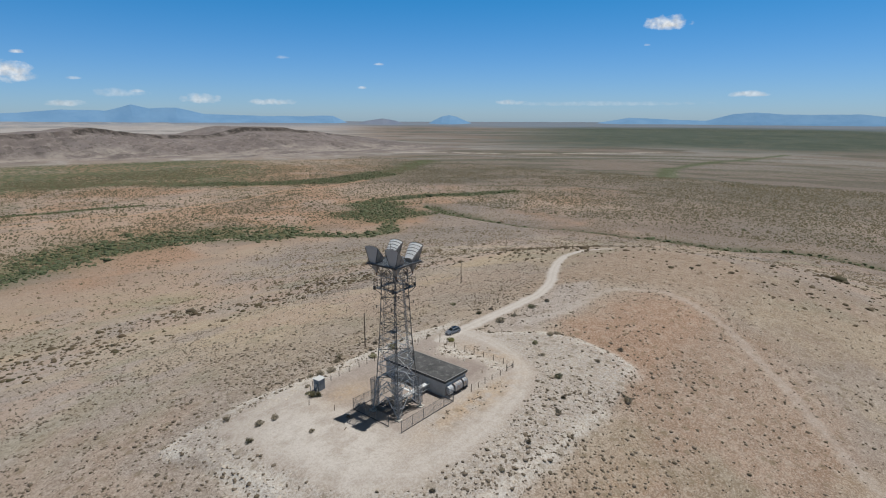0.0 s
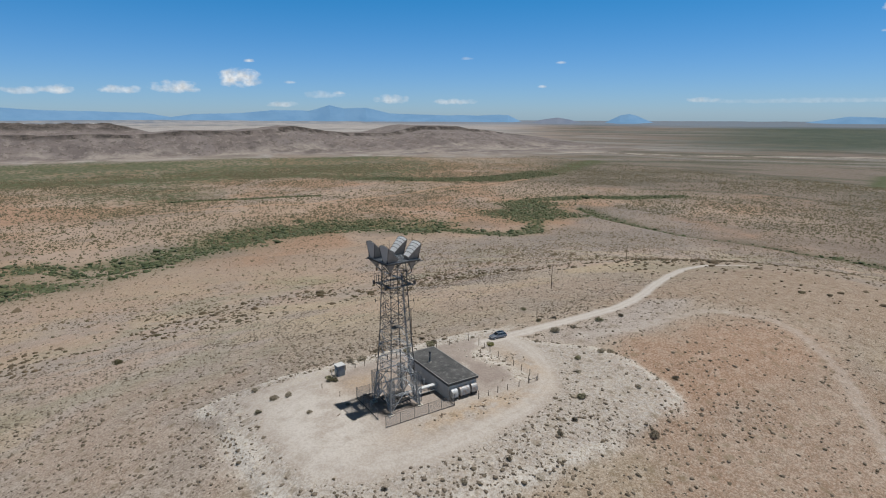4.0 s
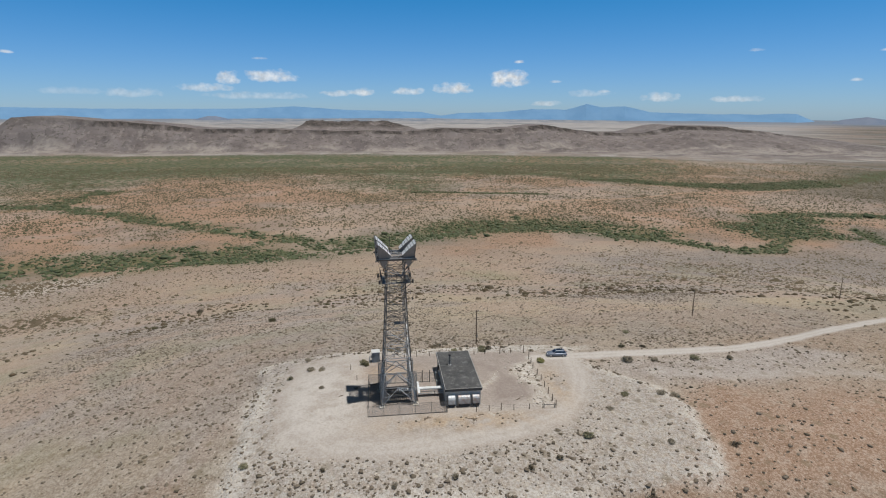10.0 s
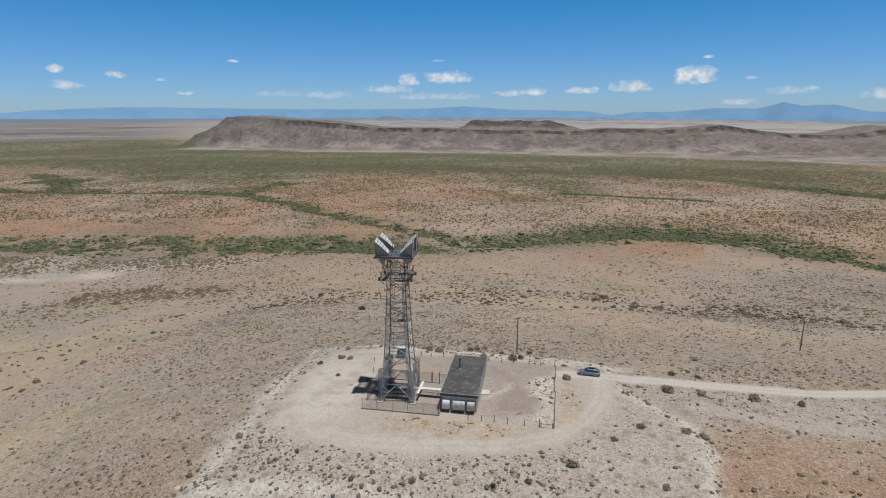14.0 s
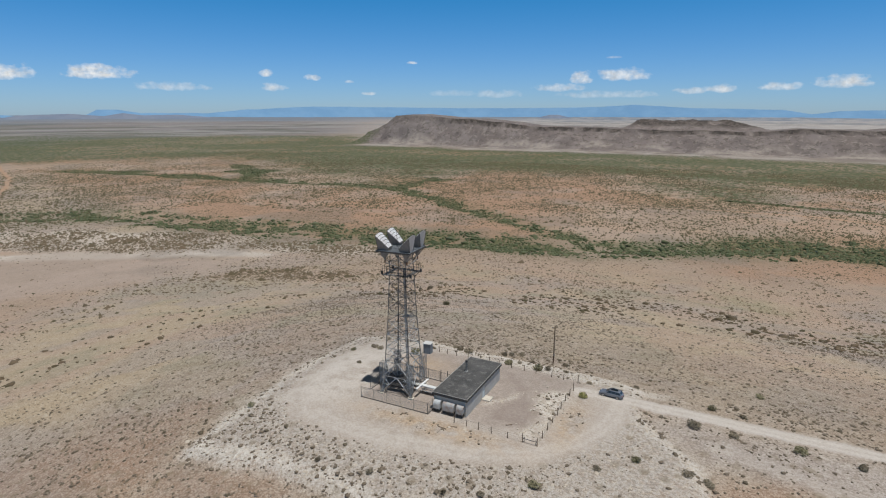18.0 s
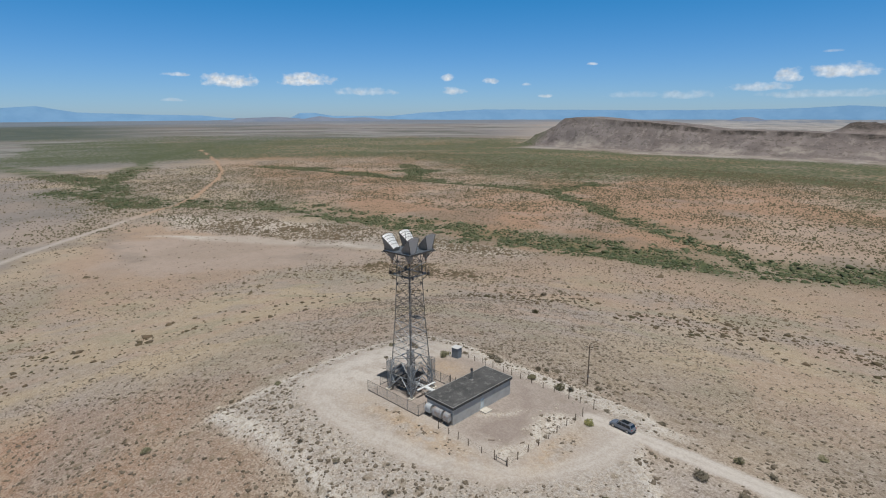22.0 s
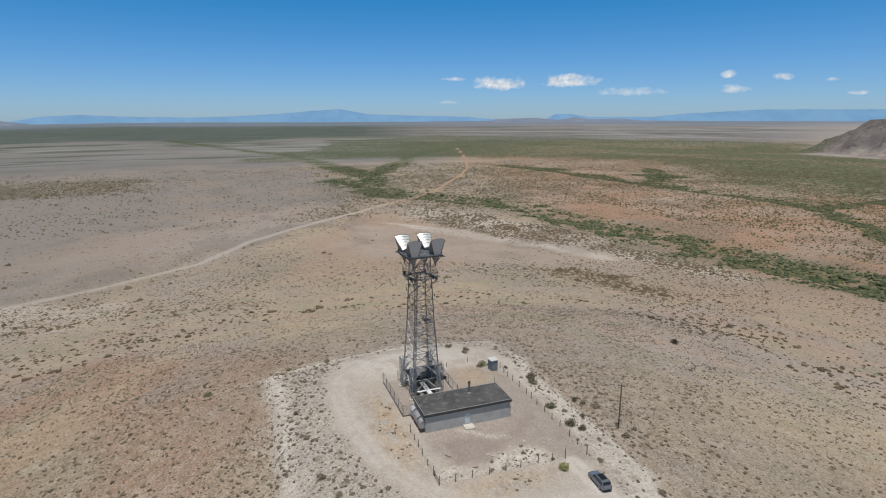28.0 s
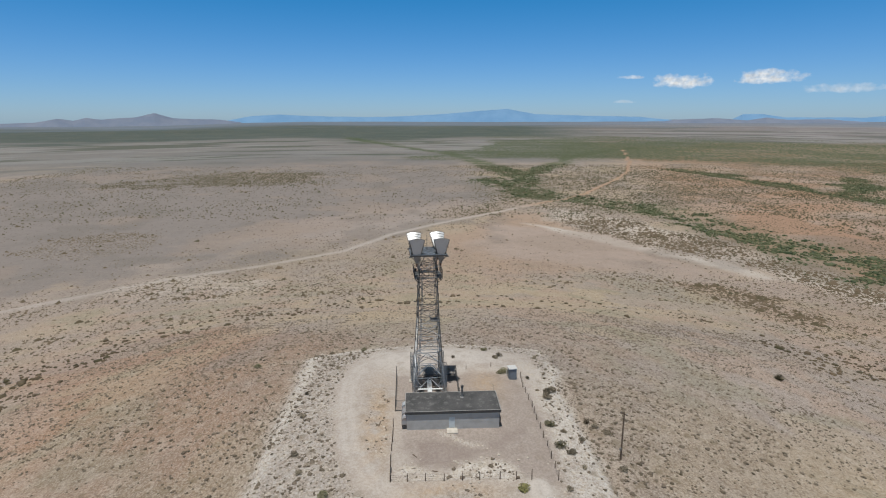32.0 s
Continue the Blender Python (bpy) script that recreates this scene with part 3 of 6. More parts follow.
LOOP = [(44, 20), (43.5, 12), (40, 4), (34.5, -3.5), (24, -8.3), (12, -10.2), (1, -11), (-8, -9), (-14, -3), (-16, 6), (-14.5, 15), (-10, 21)]
ROAD = [(36, 22), (45, 22.6), (54, 22.9), (72, 23.3), (87, 24.2), (98.5, 27.2), (108, 30.8), (119, 36.5), (133, 43.5), (150, 51), (166, 56.5), (184, 56), (198, 48)]
TRAIL = [(62, 14), (77, 9), (95, 10), (110, 9), (118.5, -5), (114.5, -17), (106, -29), (95, -37), (86, -45), (76, -52), (62, -62), (52, -70), (35, -86)]
FAR_TRACK = [(-120, -420), (-260, -280), (-344, -190), (-383, -128), (-441, -69), (-533, -23), (-629, 64), (-751, 185), (-879, 314), (-1011, 393), (-1136, 469), (-1297, 553), (-1582, 665), (-1925, 787), (-2227, 887)]
PLAIN_TRACK = [(-129, 751), (-44, 762), (33, 790), (165, 792), (240, 756), (292, 770), (350, 768), (440, 782), (533, 826), (609, 820), (760, 850)]
RUBBLE = [(29.5, 12.8), (29.0, 17.3), (31.7, 19.7), (34.2, 20.0), (34.6, 13.7), (34.2, 9.2), (34.2, 4.2), (34.2, -0.7), (31.2, -0.7), (29.8, 1.4), (31.8, 5.5), (32.3, 8.3), (29.9, 10.1)]
DOOR_SWIRL = [(20.6, 7.6), (21.6, 9.2), (23.2, 10.4), (24.6, 12.6), (25.3, 14.8)]
SAND_BED = [(1480, 1460), (1565, 1377), (1716, 1114), (1932, 876), (2150, 700)]
SAND_CUT = [(1226, 365), (1330, 380), (1457, 434)]
STAIN = [(23, 2.5), (30.5, 3), (31, 8), (28.5, 12), (27, 19), (22, 24), (14, 25), (20.5, 20.5), (24.5, 14), (22.5, 7)]
SHELF = [(46, 30), (47, 17), (58, 6), (60, -3), (58, -13), (56, -20), (46, -22.5), (33, -23), (17, -23), (-5, -22.3), (-24, -23), (-24, -12), (-24, 2),
         (-25, 17), (-28, 36), (-22, 37.5), (-10, 36), (3, 32), (15, 33), (28, 33.5), (40, 33)]
PAD = [(45, 24), (46, 14), (42, 3), (36, -6), (24, -11), (12, -12.6), (1, -13.5), (-10, -12), (-18, -6), (-20, 7), (-21, 22), (-20, 31),
       (-8, 32), (3, 29), (14, 28.8), (27, 27.5), (38, 26)]
YARD = [(20, 1.2), (24.7, 0.6), (30.3, 2.8), (32, 8.4), (29.2, 12.6), (29.2, 18.2), (33.6, 20.7), (37, 23.5), (35.5, 26), (26, 27), (10, 26.8), (0, 25.5), (-4, 20), (-2, 13), (12.5, 12), (13, 19)]


# ---- patches of soil: colour, how thick the scrub stands, soft edge, outline ----
TAN, PEACH, ORANGE = (0.372, 0.305, 0.237), (0.40, 0.295, 0.215), (0.375, 0.238, 0.157)
STRAW, ASH, PINK = (0.44, 0.352, 0.247), (0.395, 0.335, 0.285), (0.41, 0.325, 0.262)
CHALK, ROCKY, LAVENDER = (0.55, 0.48, 0.405), (0.29, 0.25, 0.22), (0.268, 0.233, 0.203)
LANDS = []


def land(colour, thick, soft, strength, outline):
    LANDS.append((colour, thick, soft, strength, outline))


land(LAVENDER, 0.2, 40, 1.0, [(-2285, -812), (-2218, -266), (-1611, 150), (-1007, 165), (-782, 156), (-625, 20), (-469, -71), (-395, -150), (-240, -330), (-400, -900)])
land((0.30, 0.285, 0.265), 0.3, 18, 0.8, [(-463, -170), (-520, -101), (-548, -34), (-618, 19), (-759, 50), (-700, 10), (-600, -60), (-530, -150), (-500, -210)])
land((0.225, 0.2, 0.175), 3.4, 22, 0.6, [(-1315, -450), (-1322, -380), (-1346, -297), (-1279, -219), (-1081, -223), (-1048, -298), (-1060, -430), (-1120, -620)])
land(CHALK, 3.4, 7, 0.7, [(-349, -200), (-355, -173), (-329, -142), (-321, -110), (-264, -95), (-244, -115), (-254, -143), (-250, -190), (-290, -230)])
land(LAVENDER, 3.2, 10, 0.7, [(-540, -400), (-556, -350), (-530, -275), (-453, -270), (-430, -332), (-450, -400)])
land((0.225, 0.2, 0.175), 3.0, 12, 0.6, [(-1065, -640), (-1085, -568), (-1035, -470), (-1005, -480), (-1009, -536), (-1030, -630)])
land(PINK, 0.3, 22, 0.55, [(-470, -90), (-560, -20), (-640, 40), (-760, 120), (-820, 60), (-720, -60), (-600, -190), (-500, -230)])
land(PEACH, 0.4, 18, 1.0, [(-536, 51), (-700, 150), (-600, 230), (-471, 265), (-395, 260), (-323, 137), (-300, 20), (-388, 0)])
land(PINK, 0.12, 14, 1.0, [(-593, 103), (-560, 165), (-500, 205), (-430, 240), (-330, 272), (-310, 215), (-344, 188), (-348, 141), (-396, 80), (-430, 60)])
land(CHALK, 0.2, 5, 1.0, [(-600, 150), (-565, 178), (-515, 222), (-401, 292), (-315, 306), (-300, 284), (-345, 278), (-415, 244), (-495, 188)])
land(CHALK, 3.6, 9, 0.95, [(-732, 203), (-672, 250), (-598, 298), (-501, 334), (-414, 342), (-378, 360), (-301, 362), (-220, 370), (-215, 330), (-292, 312), (-369, 302), (-421, 266), (-494, 230), (-582, 190)])
land(PINK, 1.6, 16, 0.6, [(-320, 310), (-200, 330), (-190, 290), (-260, 262), (-310, 250)])
land((0.36, 0.27, 0.20), 4.0, 8, 0.7, [(-301, 199), (-289, 236), (-247, 273), (-205, 310), (-140, 318), (-95, 300), (-110, 262), (-150, 225), (-195, 205), (-238, 200)])
land(PEACH, 0.9, 25, 0.9, [(-255, 400), (-103, 431), (-30, 430), (48, 432), (60, 334), (-35, 268), (-66, 215), (-106, 209), (-175, 260)])
land(PEACH, 0.7, 18, 0.8, [(30, 380), (139, 446), (193, 401), (140, 290), (103, 250), (50, 290)])
land(ROCKY, 1.5, 22, 0.75, [(129, 298), (150, 350), (230, 409), (341, 387), (300, 270), (200, 150), (157, 103), (95, 140), (110, 230)])
land(STRAW, 0.35, 14, 1.0, [(44, 225), (77, 150), (106, 127), (165, 143), (270, 180), (165, 71), (106, 46), (73, 52), (43, 64), (10, 100), (3, 180)])
land(STRAW, 0.3, 14, 1.0, [(-270, 95), (-250, 145), (-207, 178), (-154, 136), (-118, 60), (-57, -1), (-75, -28), (-110, -45), (-200, -75), (-225, 0)])
land(ASH, 1.0, 11, 0.9, [(-130, -72), (-77, -26), (-73, 0), (-64, 30), (-55, 90), (-58, 162), (-17, 212), (25, 151), (18, 70), (1, 50), (-24, 34), (-27, 5), (-30, -15), (-60, -40)])
land(ORANGE, 1.1, 8, 0.85, [(-132, -118), (-120, -78), (-60, -26), (-32, -13), (-22, -18), (-2, -20), (7, -21), (19, -24), (15, -60), (-11, -90), (-80, -140)])
land((0.352, 0.237, 0.165), 0.45, 6, 0.95, [(76, 8), (116, -8), (104, -40), (75, -64), (56, -84), (8, -68), (12, -29), (34, -22), (56, -18), (58, -6)])
land((0.33, 0.25, 0.183), 0.3, 10, 0.95, [(88, 36), (130, 50), (201, 50), (300, 20), (230, -70), (140, -70), (105, -50), (124, -8), (120, 8), (100, 18)])
land((0.205, 0.168, 0.14), 1.6, 70, 0.9, [(540, 300), (690, 330), (1475, 418), (2500, 250), (2600, -500), (1500, -700), (500, -400), (300, -150), (400, 60), (480, 200)])

OLIVE = (0.275, 0.258, 0.155)
land((0.40, 0.352, 0.31), 1.2, 3, 0.85, [(50, 17), (57, 20), (84, 21), (104, 25), (114, 16), (92, 7), (80, 7.5), (67, 8.5), (60, 8)])
land((0.262, 0.226, 0.197), 1.9, 22, 0.9, [(151, 237), (218, 326), (319, 385), (391, 385), (500, 420), (561, 500), (682, 489), (640, 380), (560, 280), (393, 235), (335, 262), (289, 290), (190, 236)])
land(OLIVE, 1.0, 10, 0.7, [(42, 300), (55, 318), (80, 312), (96, 292), (75, 274), (50, 282)])
land(OLIVE, 0.9, 12, 0.55, [(-300, 150), (-285, 185), (-215, 195), (-205, 170), (-235, 140), (-270, 135)])
land(OLIVE, 0.9, 16, 0.45, [(-430, 0), (-380, 10), (-325, -15), (-335, -40), (-390, -30)])
land(PEACH, 0.6, 10, 0.7, [(85, 215), (110, 225), (130, 205), (115, 180), (92, 190)])


def tone(x, y):
    """Colour of the bare soil, with haze painted in far off, and how thick scrub stands on it."""
    x, y = np.asarray(x, float), np.asarray(y, float)
    r, bear = np.hypot(x - 12, y - 8), np.degrees(np.arctan2(x - 12, y - 8))
    d = to_segment(x, y, 5, 6, 165, 8)[0]
    n0, n1, n2, n3 = fbm(x, y, 330, 4, 151), fbm(x, y, 70, 4, 152), fbm(x, y, 28, 4, 153), fbm(x, y, 9, 3, 154)

    def lay(c, k, col):
        return c + (np.array(col) - c) * np.clip(k, 0, 1)[:, None]

    c = np.tile(np.array(TAN), (len(x), 1))
    thick = 0.7 + 0.7 * smooth(n1, 0.4, 0.6)
    c = lay(c, 0.7 * smooth(n0, 0.42, 0.6), PINK)
    c = lay(c, 0.6 * smooth(n1, 0.5, 0.64) * smooth(d, 30, 60), ASH)
    c = lay(c, 0.6 * smooth(1 - n1, 0.5, 0.64), STRAW)
    # the orange plain past the washes
    plain = smooth(d + 140 * (n1 - 0.5), 360, 470) * smooth(y + 0.25 * x, 180, 330)
    c = lay(c, plain, PEACH)
    c = lay(c, 0.9 * plain * smooth(n0 + 0.35 * (n1 - 0.5), 0.34, 0.56), ORANGE)
    c = lay(c, 0.5 * plain * smooth(1 - n1, 0.52, 0.66), PINK)
    warp = 2.4 * (n1 - 0.5) + 2.2 * (n2 - 0.5) + 1.2 * (n3 - 0.5)
    warp2 = 2.4 * (fbm(x, y, 70, 4, 155) - 0.5) + 2.2 * (fbm(x, y, 28, 4, 156) - 0.5)
    for colour, stand, soft, strength, outline in LANDS:
        px, py = [p[0] for p in outline], [p[1] for p in outline]
        m = 5.0 * soft
        i = np.nonzero((x > min(px) - m) & (x < max(px) + m) & (y > min(py) - m) & (y < max(py) + m))[0]
        if len(i):
            k = strength * inside(x[i] + 1.5 * warp[i] * soft, y[i] + 1.5 * warp2[i] * soft, outline, 1.5 * soft)
            c[i] = lay(c[i], k, colour)
            thick[i] += (stand - thick[i]) * np.clip(k, 0, 1)
    # blotches of straw, pink clay, mauve gravel and thin green, a few strides across
    p1, p2, p3 = fbm(x, y, 24, 3, 161), fbm(x, y, 34, 3, 162), fbm(x, y, 16, 3, 163)
    off = smooth(d, 27, 40) * (1 - smooth(d, 260, 460))
    c = lay(c, 0.45 * off * smooth(p1, 0.53, 0.66), (0.45, 0.362, 0.245))
    c = lay(c, 0.5 * off * smooth(p2, 0.53, 0.66), (0.33, 0.284, 0.25))
    c = lay(c, 0.55 * off * smooth(1 - p1, 0.55, 0.68), (0.43, 0.318, 0.24))
    c = lay(c, 0.5 * off * smooth(1 - p2, 0.57, 0.68) * smooth(p3, 0.4, 0.6), (0.285, 0.27, 0.185))
    # the far plain: long streaks that lie across the view, each quarter with its own soil, cooled by painted haze
    a = np.radians(bear)
    s1, s2 = fbm(a * 2600, r * 4.2, 520, 4, 157), fbm(a * 3200, r * 9.0, 420, 4, 158)
    edge = mesa_foot(x)
    foot = smooth(y, edge - 200, edge - 60) * smooth(x, -1500, -1300) * (1 - smooth(x, 1700, 2000))
    c = lay(c, 0.8 * foot, (0.25, 0.218, 0.19))
    c = lay(c, 0.8 * foot * smooth(n1, 0.52, 0.62), (0.36, 0.325, 0.29))
    wide = smooth(d, 320, 480)
    q1, q2 = fbm(x, y, 95, 4, 164), fbm(x, y, 60, 4, 165)
    c = lay(c, 0.45 * wide * smooth(q1, 0.53, 0.66), (0.33, 0.262, 0.205))
    c = lay(c, 0.40 * wide * smooth(q2, 0.54, 0.68), (0.20, 0.176, 0.148))
    west = 1 - smooth(bear, -80, -64)
    east = smooth(bear, 36, 50)
    north = smooth(bear, -40, -28) * (1 - east)
    upper = np.clip(1 - west - east - north, 0, 1)
    rr = r + 420 * (n0 - 0.5) + 500 * (s1 - 0.5)
    for k, out, col, band in (
            (west, (1500, 1900), (0.205, 0.196, 0.178), None), (west, (1700, 2100), (0.115, 0.122, 0.093), s1), (west, (1700, 2200), (0.275, 0.262, 0.236), s2),
            (west, (2900, 3300), (0.085, 0.105, 0.086), None), (upper, (2700, 3100), (0.215, 0.205, 0.20), None), (upper, (2700, 3100), (0.15, 0.15, 0.128), s1),
            (upper, (2700, 3100), (0.31, 0.288, 0.27), s2), (north, (2250, 2600), (0.40, 0.372, 0.345), None), (north, (2500, 2800), (0.28, 0.262, 0.245), s1),
            (east, (800, 1150), (0.195, 0.162, 0.135), None), (east, (900, 1300), (0.115, 0.103, 0.078), s2), (east, (1500, 1900), (0.265, 0.24, 0.21), s1),
            (east * smooth(bear, 50, 66), (2300, 2900), (0.062, 0.083, 0.058), None), (east * (1 - smooth(bear, 54, 70)), (2200, 2700), (0.12, 0.122, 0.098), s2)):
        c = lay(c, 0.9 * k * smooth(rr, *out) * (1 if band is None else smooth(band, 0.5, 0.6)), col)
    # distance haze, painted as a blue tint of the soil towards the rim
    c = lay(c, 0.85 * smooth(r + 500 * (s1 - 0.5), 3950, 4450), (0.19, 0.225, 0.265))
    for bed, w in ((EAST_CUT, 9), (EAST_CUT_TWO, 12), (EAST_CUT_THREE, 30)):
        c = lay(c, 0.8 * np.exp(-((to_line(x, y, bed) / (w * (0.5 + n2))) ** 2)), (0.075, 0.078, 0.052))
    for bed, w in ((SAND_BED, 26), (SAND_CUT, 9)):
        c = lay(c, 0.85 * np.exp(-((to_line(x, y, bed) / w) ** 2)) * smooth(n2, 0.35, 0.55), CHALK)
    way = np.minimum(to_line(x, y, FAR_TRACK), to_line(x, y, PLAIN_TRACK))
    c = lay(c, 0.9 * smooth(r, 720, 800) * (1 - smooth(way - 0.0012 * np.maximum(r - 600, 0), 2.0, 5.5)), (0.43, 0.275, 0.175))
    grey = c.mean(1, keepdims=True)
    c = np.clip((0.875 + 0.085 * (1 - smooth(d, 220, 420)))[:, None] * (grey + 1.06 * (c - grey)) * np.array((0.98, 1.0, 1.045)), 0.02, 1)
    return c, thick


def n_fine(x, y):
    return fbm(x, y, 2.2, 3, 67)


def mesa_foot(x):
    return np.interp(x, FOOT_X, FOOT_Y) + 90 * (fbm(x, np.zeros_like(x), 300, 3, 31) - 0.5)


def mesa_shape(x, y):
    """The long mesa: its height over the plain, where its slopes are, its dark cap rock, and its pale badland aprons."""
    foot = mesa_foot(x)
    crest = np.interp(x, CREST_X, CREST_Z) + 7 * (fbm(x, np.full_like(x, 3.0), 70, 3, 33) - 0.5)
    rise = np.clip((y - foot) / (2095 - foot), 0, 1)
    gully = np.abs(2 * fbm(x + 0.2 * (y - 2095), y * 0.3, 80, 3, 41) - 1)
    prof = 0.20 * smooth(rise, 0, 0.6) + 0.62 * smooth(rise, 0.3, 0.95) + 0.18 * smooth(rise, 0.95, 0.985)
    prof = np.clip(prof - 0.16 * (1 - gully) ** 3 * smooth(rise, 0.1, 0.5) * (1 - smooth(rise, 0.8, 0.95)), 0, 1)
    back = 1 - smooth(y, 2280, 2860)
    tall = np.maximum(crest + 80, 0)
    # the craggy hill set back from the rim
    knoll = smooth(x, -350, -265) * (1 - smooth(x, 40, 200)) * smooth(y, 2170, 2290) * (1 - smooth(y, 2420, 2600))
    crag = fbm(x, y, 46, 3, 46)
    up = tall * prof * back + knoll * (31 + 26 * (crag - 0.5))
    bulk = smooth(rise, 0.02, 0.22) * back * smooth(tall, 6, 30)
    broken = smooth(fbm(x, y, 34, 2, 45), 0.25, 0.42)
    cliff = smooth(rise, 0.93, 0.955) * (1 - smooth(y, 2096, 2116)) * broken * smooth(tall, 25, 60) * (1 - 0.75 * smooth(-x, 950, 1150))
    cliff = np.maximum(cliff, 0.9 * smooth(knoll, 0.15, 0.5) * smooth(crag, 0.42, 0.56))
    mesa_shape.pale = smooth(rise, 0.03, 0.16) * (1 - smooth(rise + 0.35 * (fbm(x, y * 0, 200, 3, 47) - 0.5), 0.42, 0.62)) * smooth(fbm(x, y * 2.6, 95, 4, 48), 0.42, 0.56) * smooth(tall, 10, 40)
    return up, bulk, cliff


def height(x, y):
    x, y = np.asarray(x, float), np.asarray(y, float)
    d, t = to_segment(x, y, 5, 6, 165, 8)
    z = np.interp(d, FALL_D, FALL_Z) - 3.5 * t**1.5 * np.exp(-((d / 90) ** 2))
    out = smooth(d, 25, 120)
    z = z + out * (fbm(x, y, 120, 3, 5) - 0.5) * 3.5 + smooth(d, 18, 40) * (fbm(x, y, 9, 3, 8) - 0.5) * 0.5
    # rills on the hillside
    z = z - smooth(d, 45, 110) * (1 - smooth(d, 300, 420)) * 0.5 * (1 - np.abs(2 * fbm(x, y, 70, 3, 21) - 1)) ** 4
    # the made shelf ends in a short steep bank
    rim = to_line(x, y, SHELF + [SHELF[0]])
    off = rim * (1 - 2 * inside(x, y, SHELF, 0.01))
    z = z - 1.2 * smooth(off, -0.5, 2.6) * np.exp(-np.maximum(off, 0) / 5) * (1 - np.exp(-((to_line(x, y, ROAD) / 6) ** 2)))
    # shallow beds of the washes
    for wash, w, deep in ((MAIN_WASH, 22, 3.0), (EAST_WASH, 11, 5.0), (NORTH_WASH, 16, 2.0)):
        z = z - deep * np.exp(-((to_line(x, y, wash) / w) ** 2))
    z = z + mesa_shape(x, y)[0]
    # the plain climbs gently to the far rim
    r = np.hypot(x - 12, y - 8)
    bear = np.degrees(np.arctan2(x - 12, y - 8))
    z = z + (112 - 25 * smooth(bear, 0, 50) - 26 * smooth(-bear, 100, 118)) * smooth(r, 2300, 5600) / smooth(np.array(4950.0), 2300, 5600)
    return z


def masks(x, y):
    masks.tint, masks.stand = tone(x, y)
    d, t = to_segment(x, y, 5, 6, 165, 8)
    r = np.hypot(x - 12, y - 8)
    n1, n2 = fbm(x, y, 260, 4, 51), fbm(x, y, 60, 4, 52)
    wob = (fbm(x, y, 3.0, 3, 61) - 0.5) * 3.0
    road = 1 - smooth(to_line(x, y, ROAD) + wob * 0.5, 1.5, 2.9)
    road = np.maximum(road, 0.92 * (1 - smooth(to_line(x, y, LOOP) + wob * 0.7, 1.2, 4.2)))
    trail = 1 - smooth(to_line(x, y, TRAIL) + wob * 0.6, 0.9, 2.6)
    track = 1 - smooth(to_line(x, y, FAR_TRACK) - 0.0035 * np.maximum(r - 600, 0), 2.6, 5.5)
    pad = inside(x + wob, y + wob, PAD, 1.2)
    shelf = inside(x + wob * 0.8, y - wob * 0.8, SHELF, 1.0)
    yard = inside(x + wob * 0.6, y + wob * 0.4, YARD, 1.2)
    stain = inside(x + wob, y + wob * 0.7, STAIN, 1.6)
    yard = np.maximum(yard * 0.74, 0.74 + 0.2 * stain - 0.74 * (1 - stain))
    yard = np.maximum(yard, 0.72 * inside(x, y, [(-1.9, -0.7), (12.9, -0.5), (12.9, 12.0), (-1.9, 12.1)], 0.25))
    tufts = np.maximum(np.exp(-(((x - 17) / 15) ** 4 + ((y + 4.2) / 2.6) ** 4)), np.exp(-(((x - 37.3) / 2.2) ** 4 + ((y - 8) / 9) ** 4))) * smooth(fbm(x, y, 5, 3, 69), 0.3, 0.5)
    pad = pad * (1 - 0.6 * tufts)
    pale = np.maximum.reduce([road, trail * 0.45, track * 0.75 * (1 - smooth(r, 740, 840)), pad * 0.85])
    white = shelf * (1 - pad)
    green = np.zeros_like(x)
    spread = fbm(x, y, 110, 3, 81)
    clump = fbm(x, y, 24, 3, 82)
    for wash, w in ((MAIN_WASH, 42), (EAST_WASH, 11), (NORTH_WASH, 24), (NORTH_SPUR, 26), (NORTH_FORK, 30), (UPPER_WASH, 30), (UPPER_FORK, 24),
                    (FAR_WASH, 20), (LOWER_WASH, 16), (DIM_WASH, 10), (FAR_BAND, 30), (EAST_BAND, 16)):
        wide = w * (0.25 + 1.5 * spread)
        green = np.maximum(green, np.exp(-((to_line(x, y, wash) / wide) ** 2)))
    for cx, cy, w in ((470, 500, 62), (530, 575, 45), (-939, 893, 55), (-1172, 735, 40), (150, 560, 45)):
        green = np.maximum(green, np.exp(-(((x - cx) / w) ** 4 + ((y - cy) / w) ** 4) - 1.2 * (clump - 0.5)))
    green = green * (0.35 + 0.65 * smooth(clump + 0.25 * smooth(x, -60, 60), 0.36, 0.56))
    green = np.clip(green * (1 + 0.8 * smooth(r, 900, 1400)), 0, 1)
    masks.wash = green
    bulk, cliff = mesa_shape(x, y)[1:]
    pale_rock = mesa_shape.pale
    edge_m = mesa_foot(x)
    mesa = smooth(y, edge_m - 130, edge_m) * smooth(x, -1500, -1300) * (1 - smooth(x, 1800, 2100))
    bear = np.arctan2(x - 12, y - 8)
    streak = fbm(bear * 2600, r * 3.2, 520, 4, 57)
    n0 = fbm(x, y, 330, 4, 83)
    belt = smooth(r + 650 * (n1 - 0.5) + 400 * (n0 - 0.5) - 660 * smooth(-np.degrees(bear), 36, 56), 700, 1450) * (1 - smooth(r + 900 * (streak - 0.5) - 650 * smooth(-np.degrees(bear), 22, 45), 2150, 2900)) * (1 - smooth(y + 160 * (n1 - 0.5), edge_m - 130, edge_m + 20) * smooth(x, -1500, -1300))
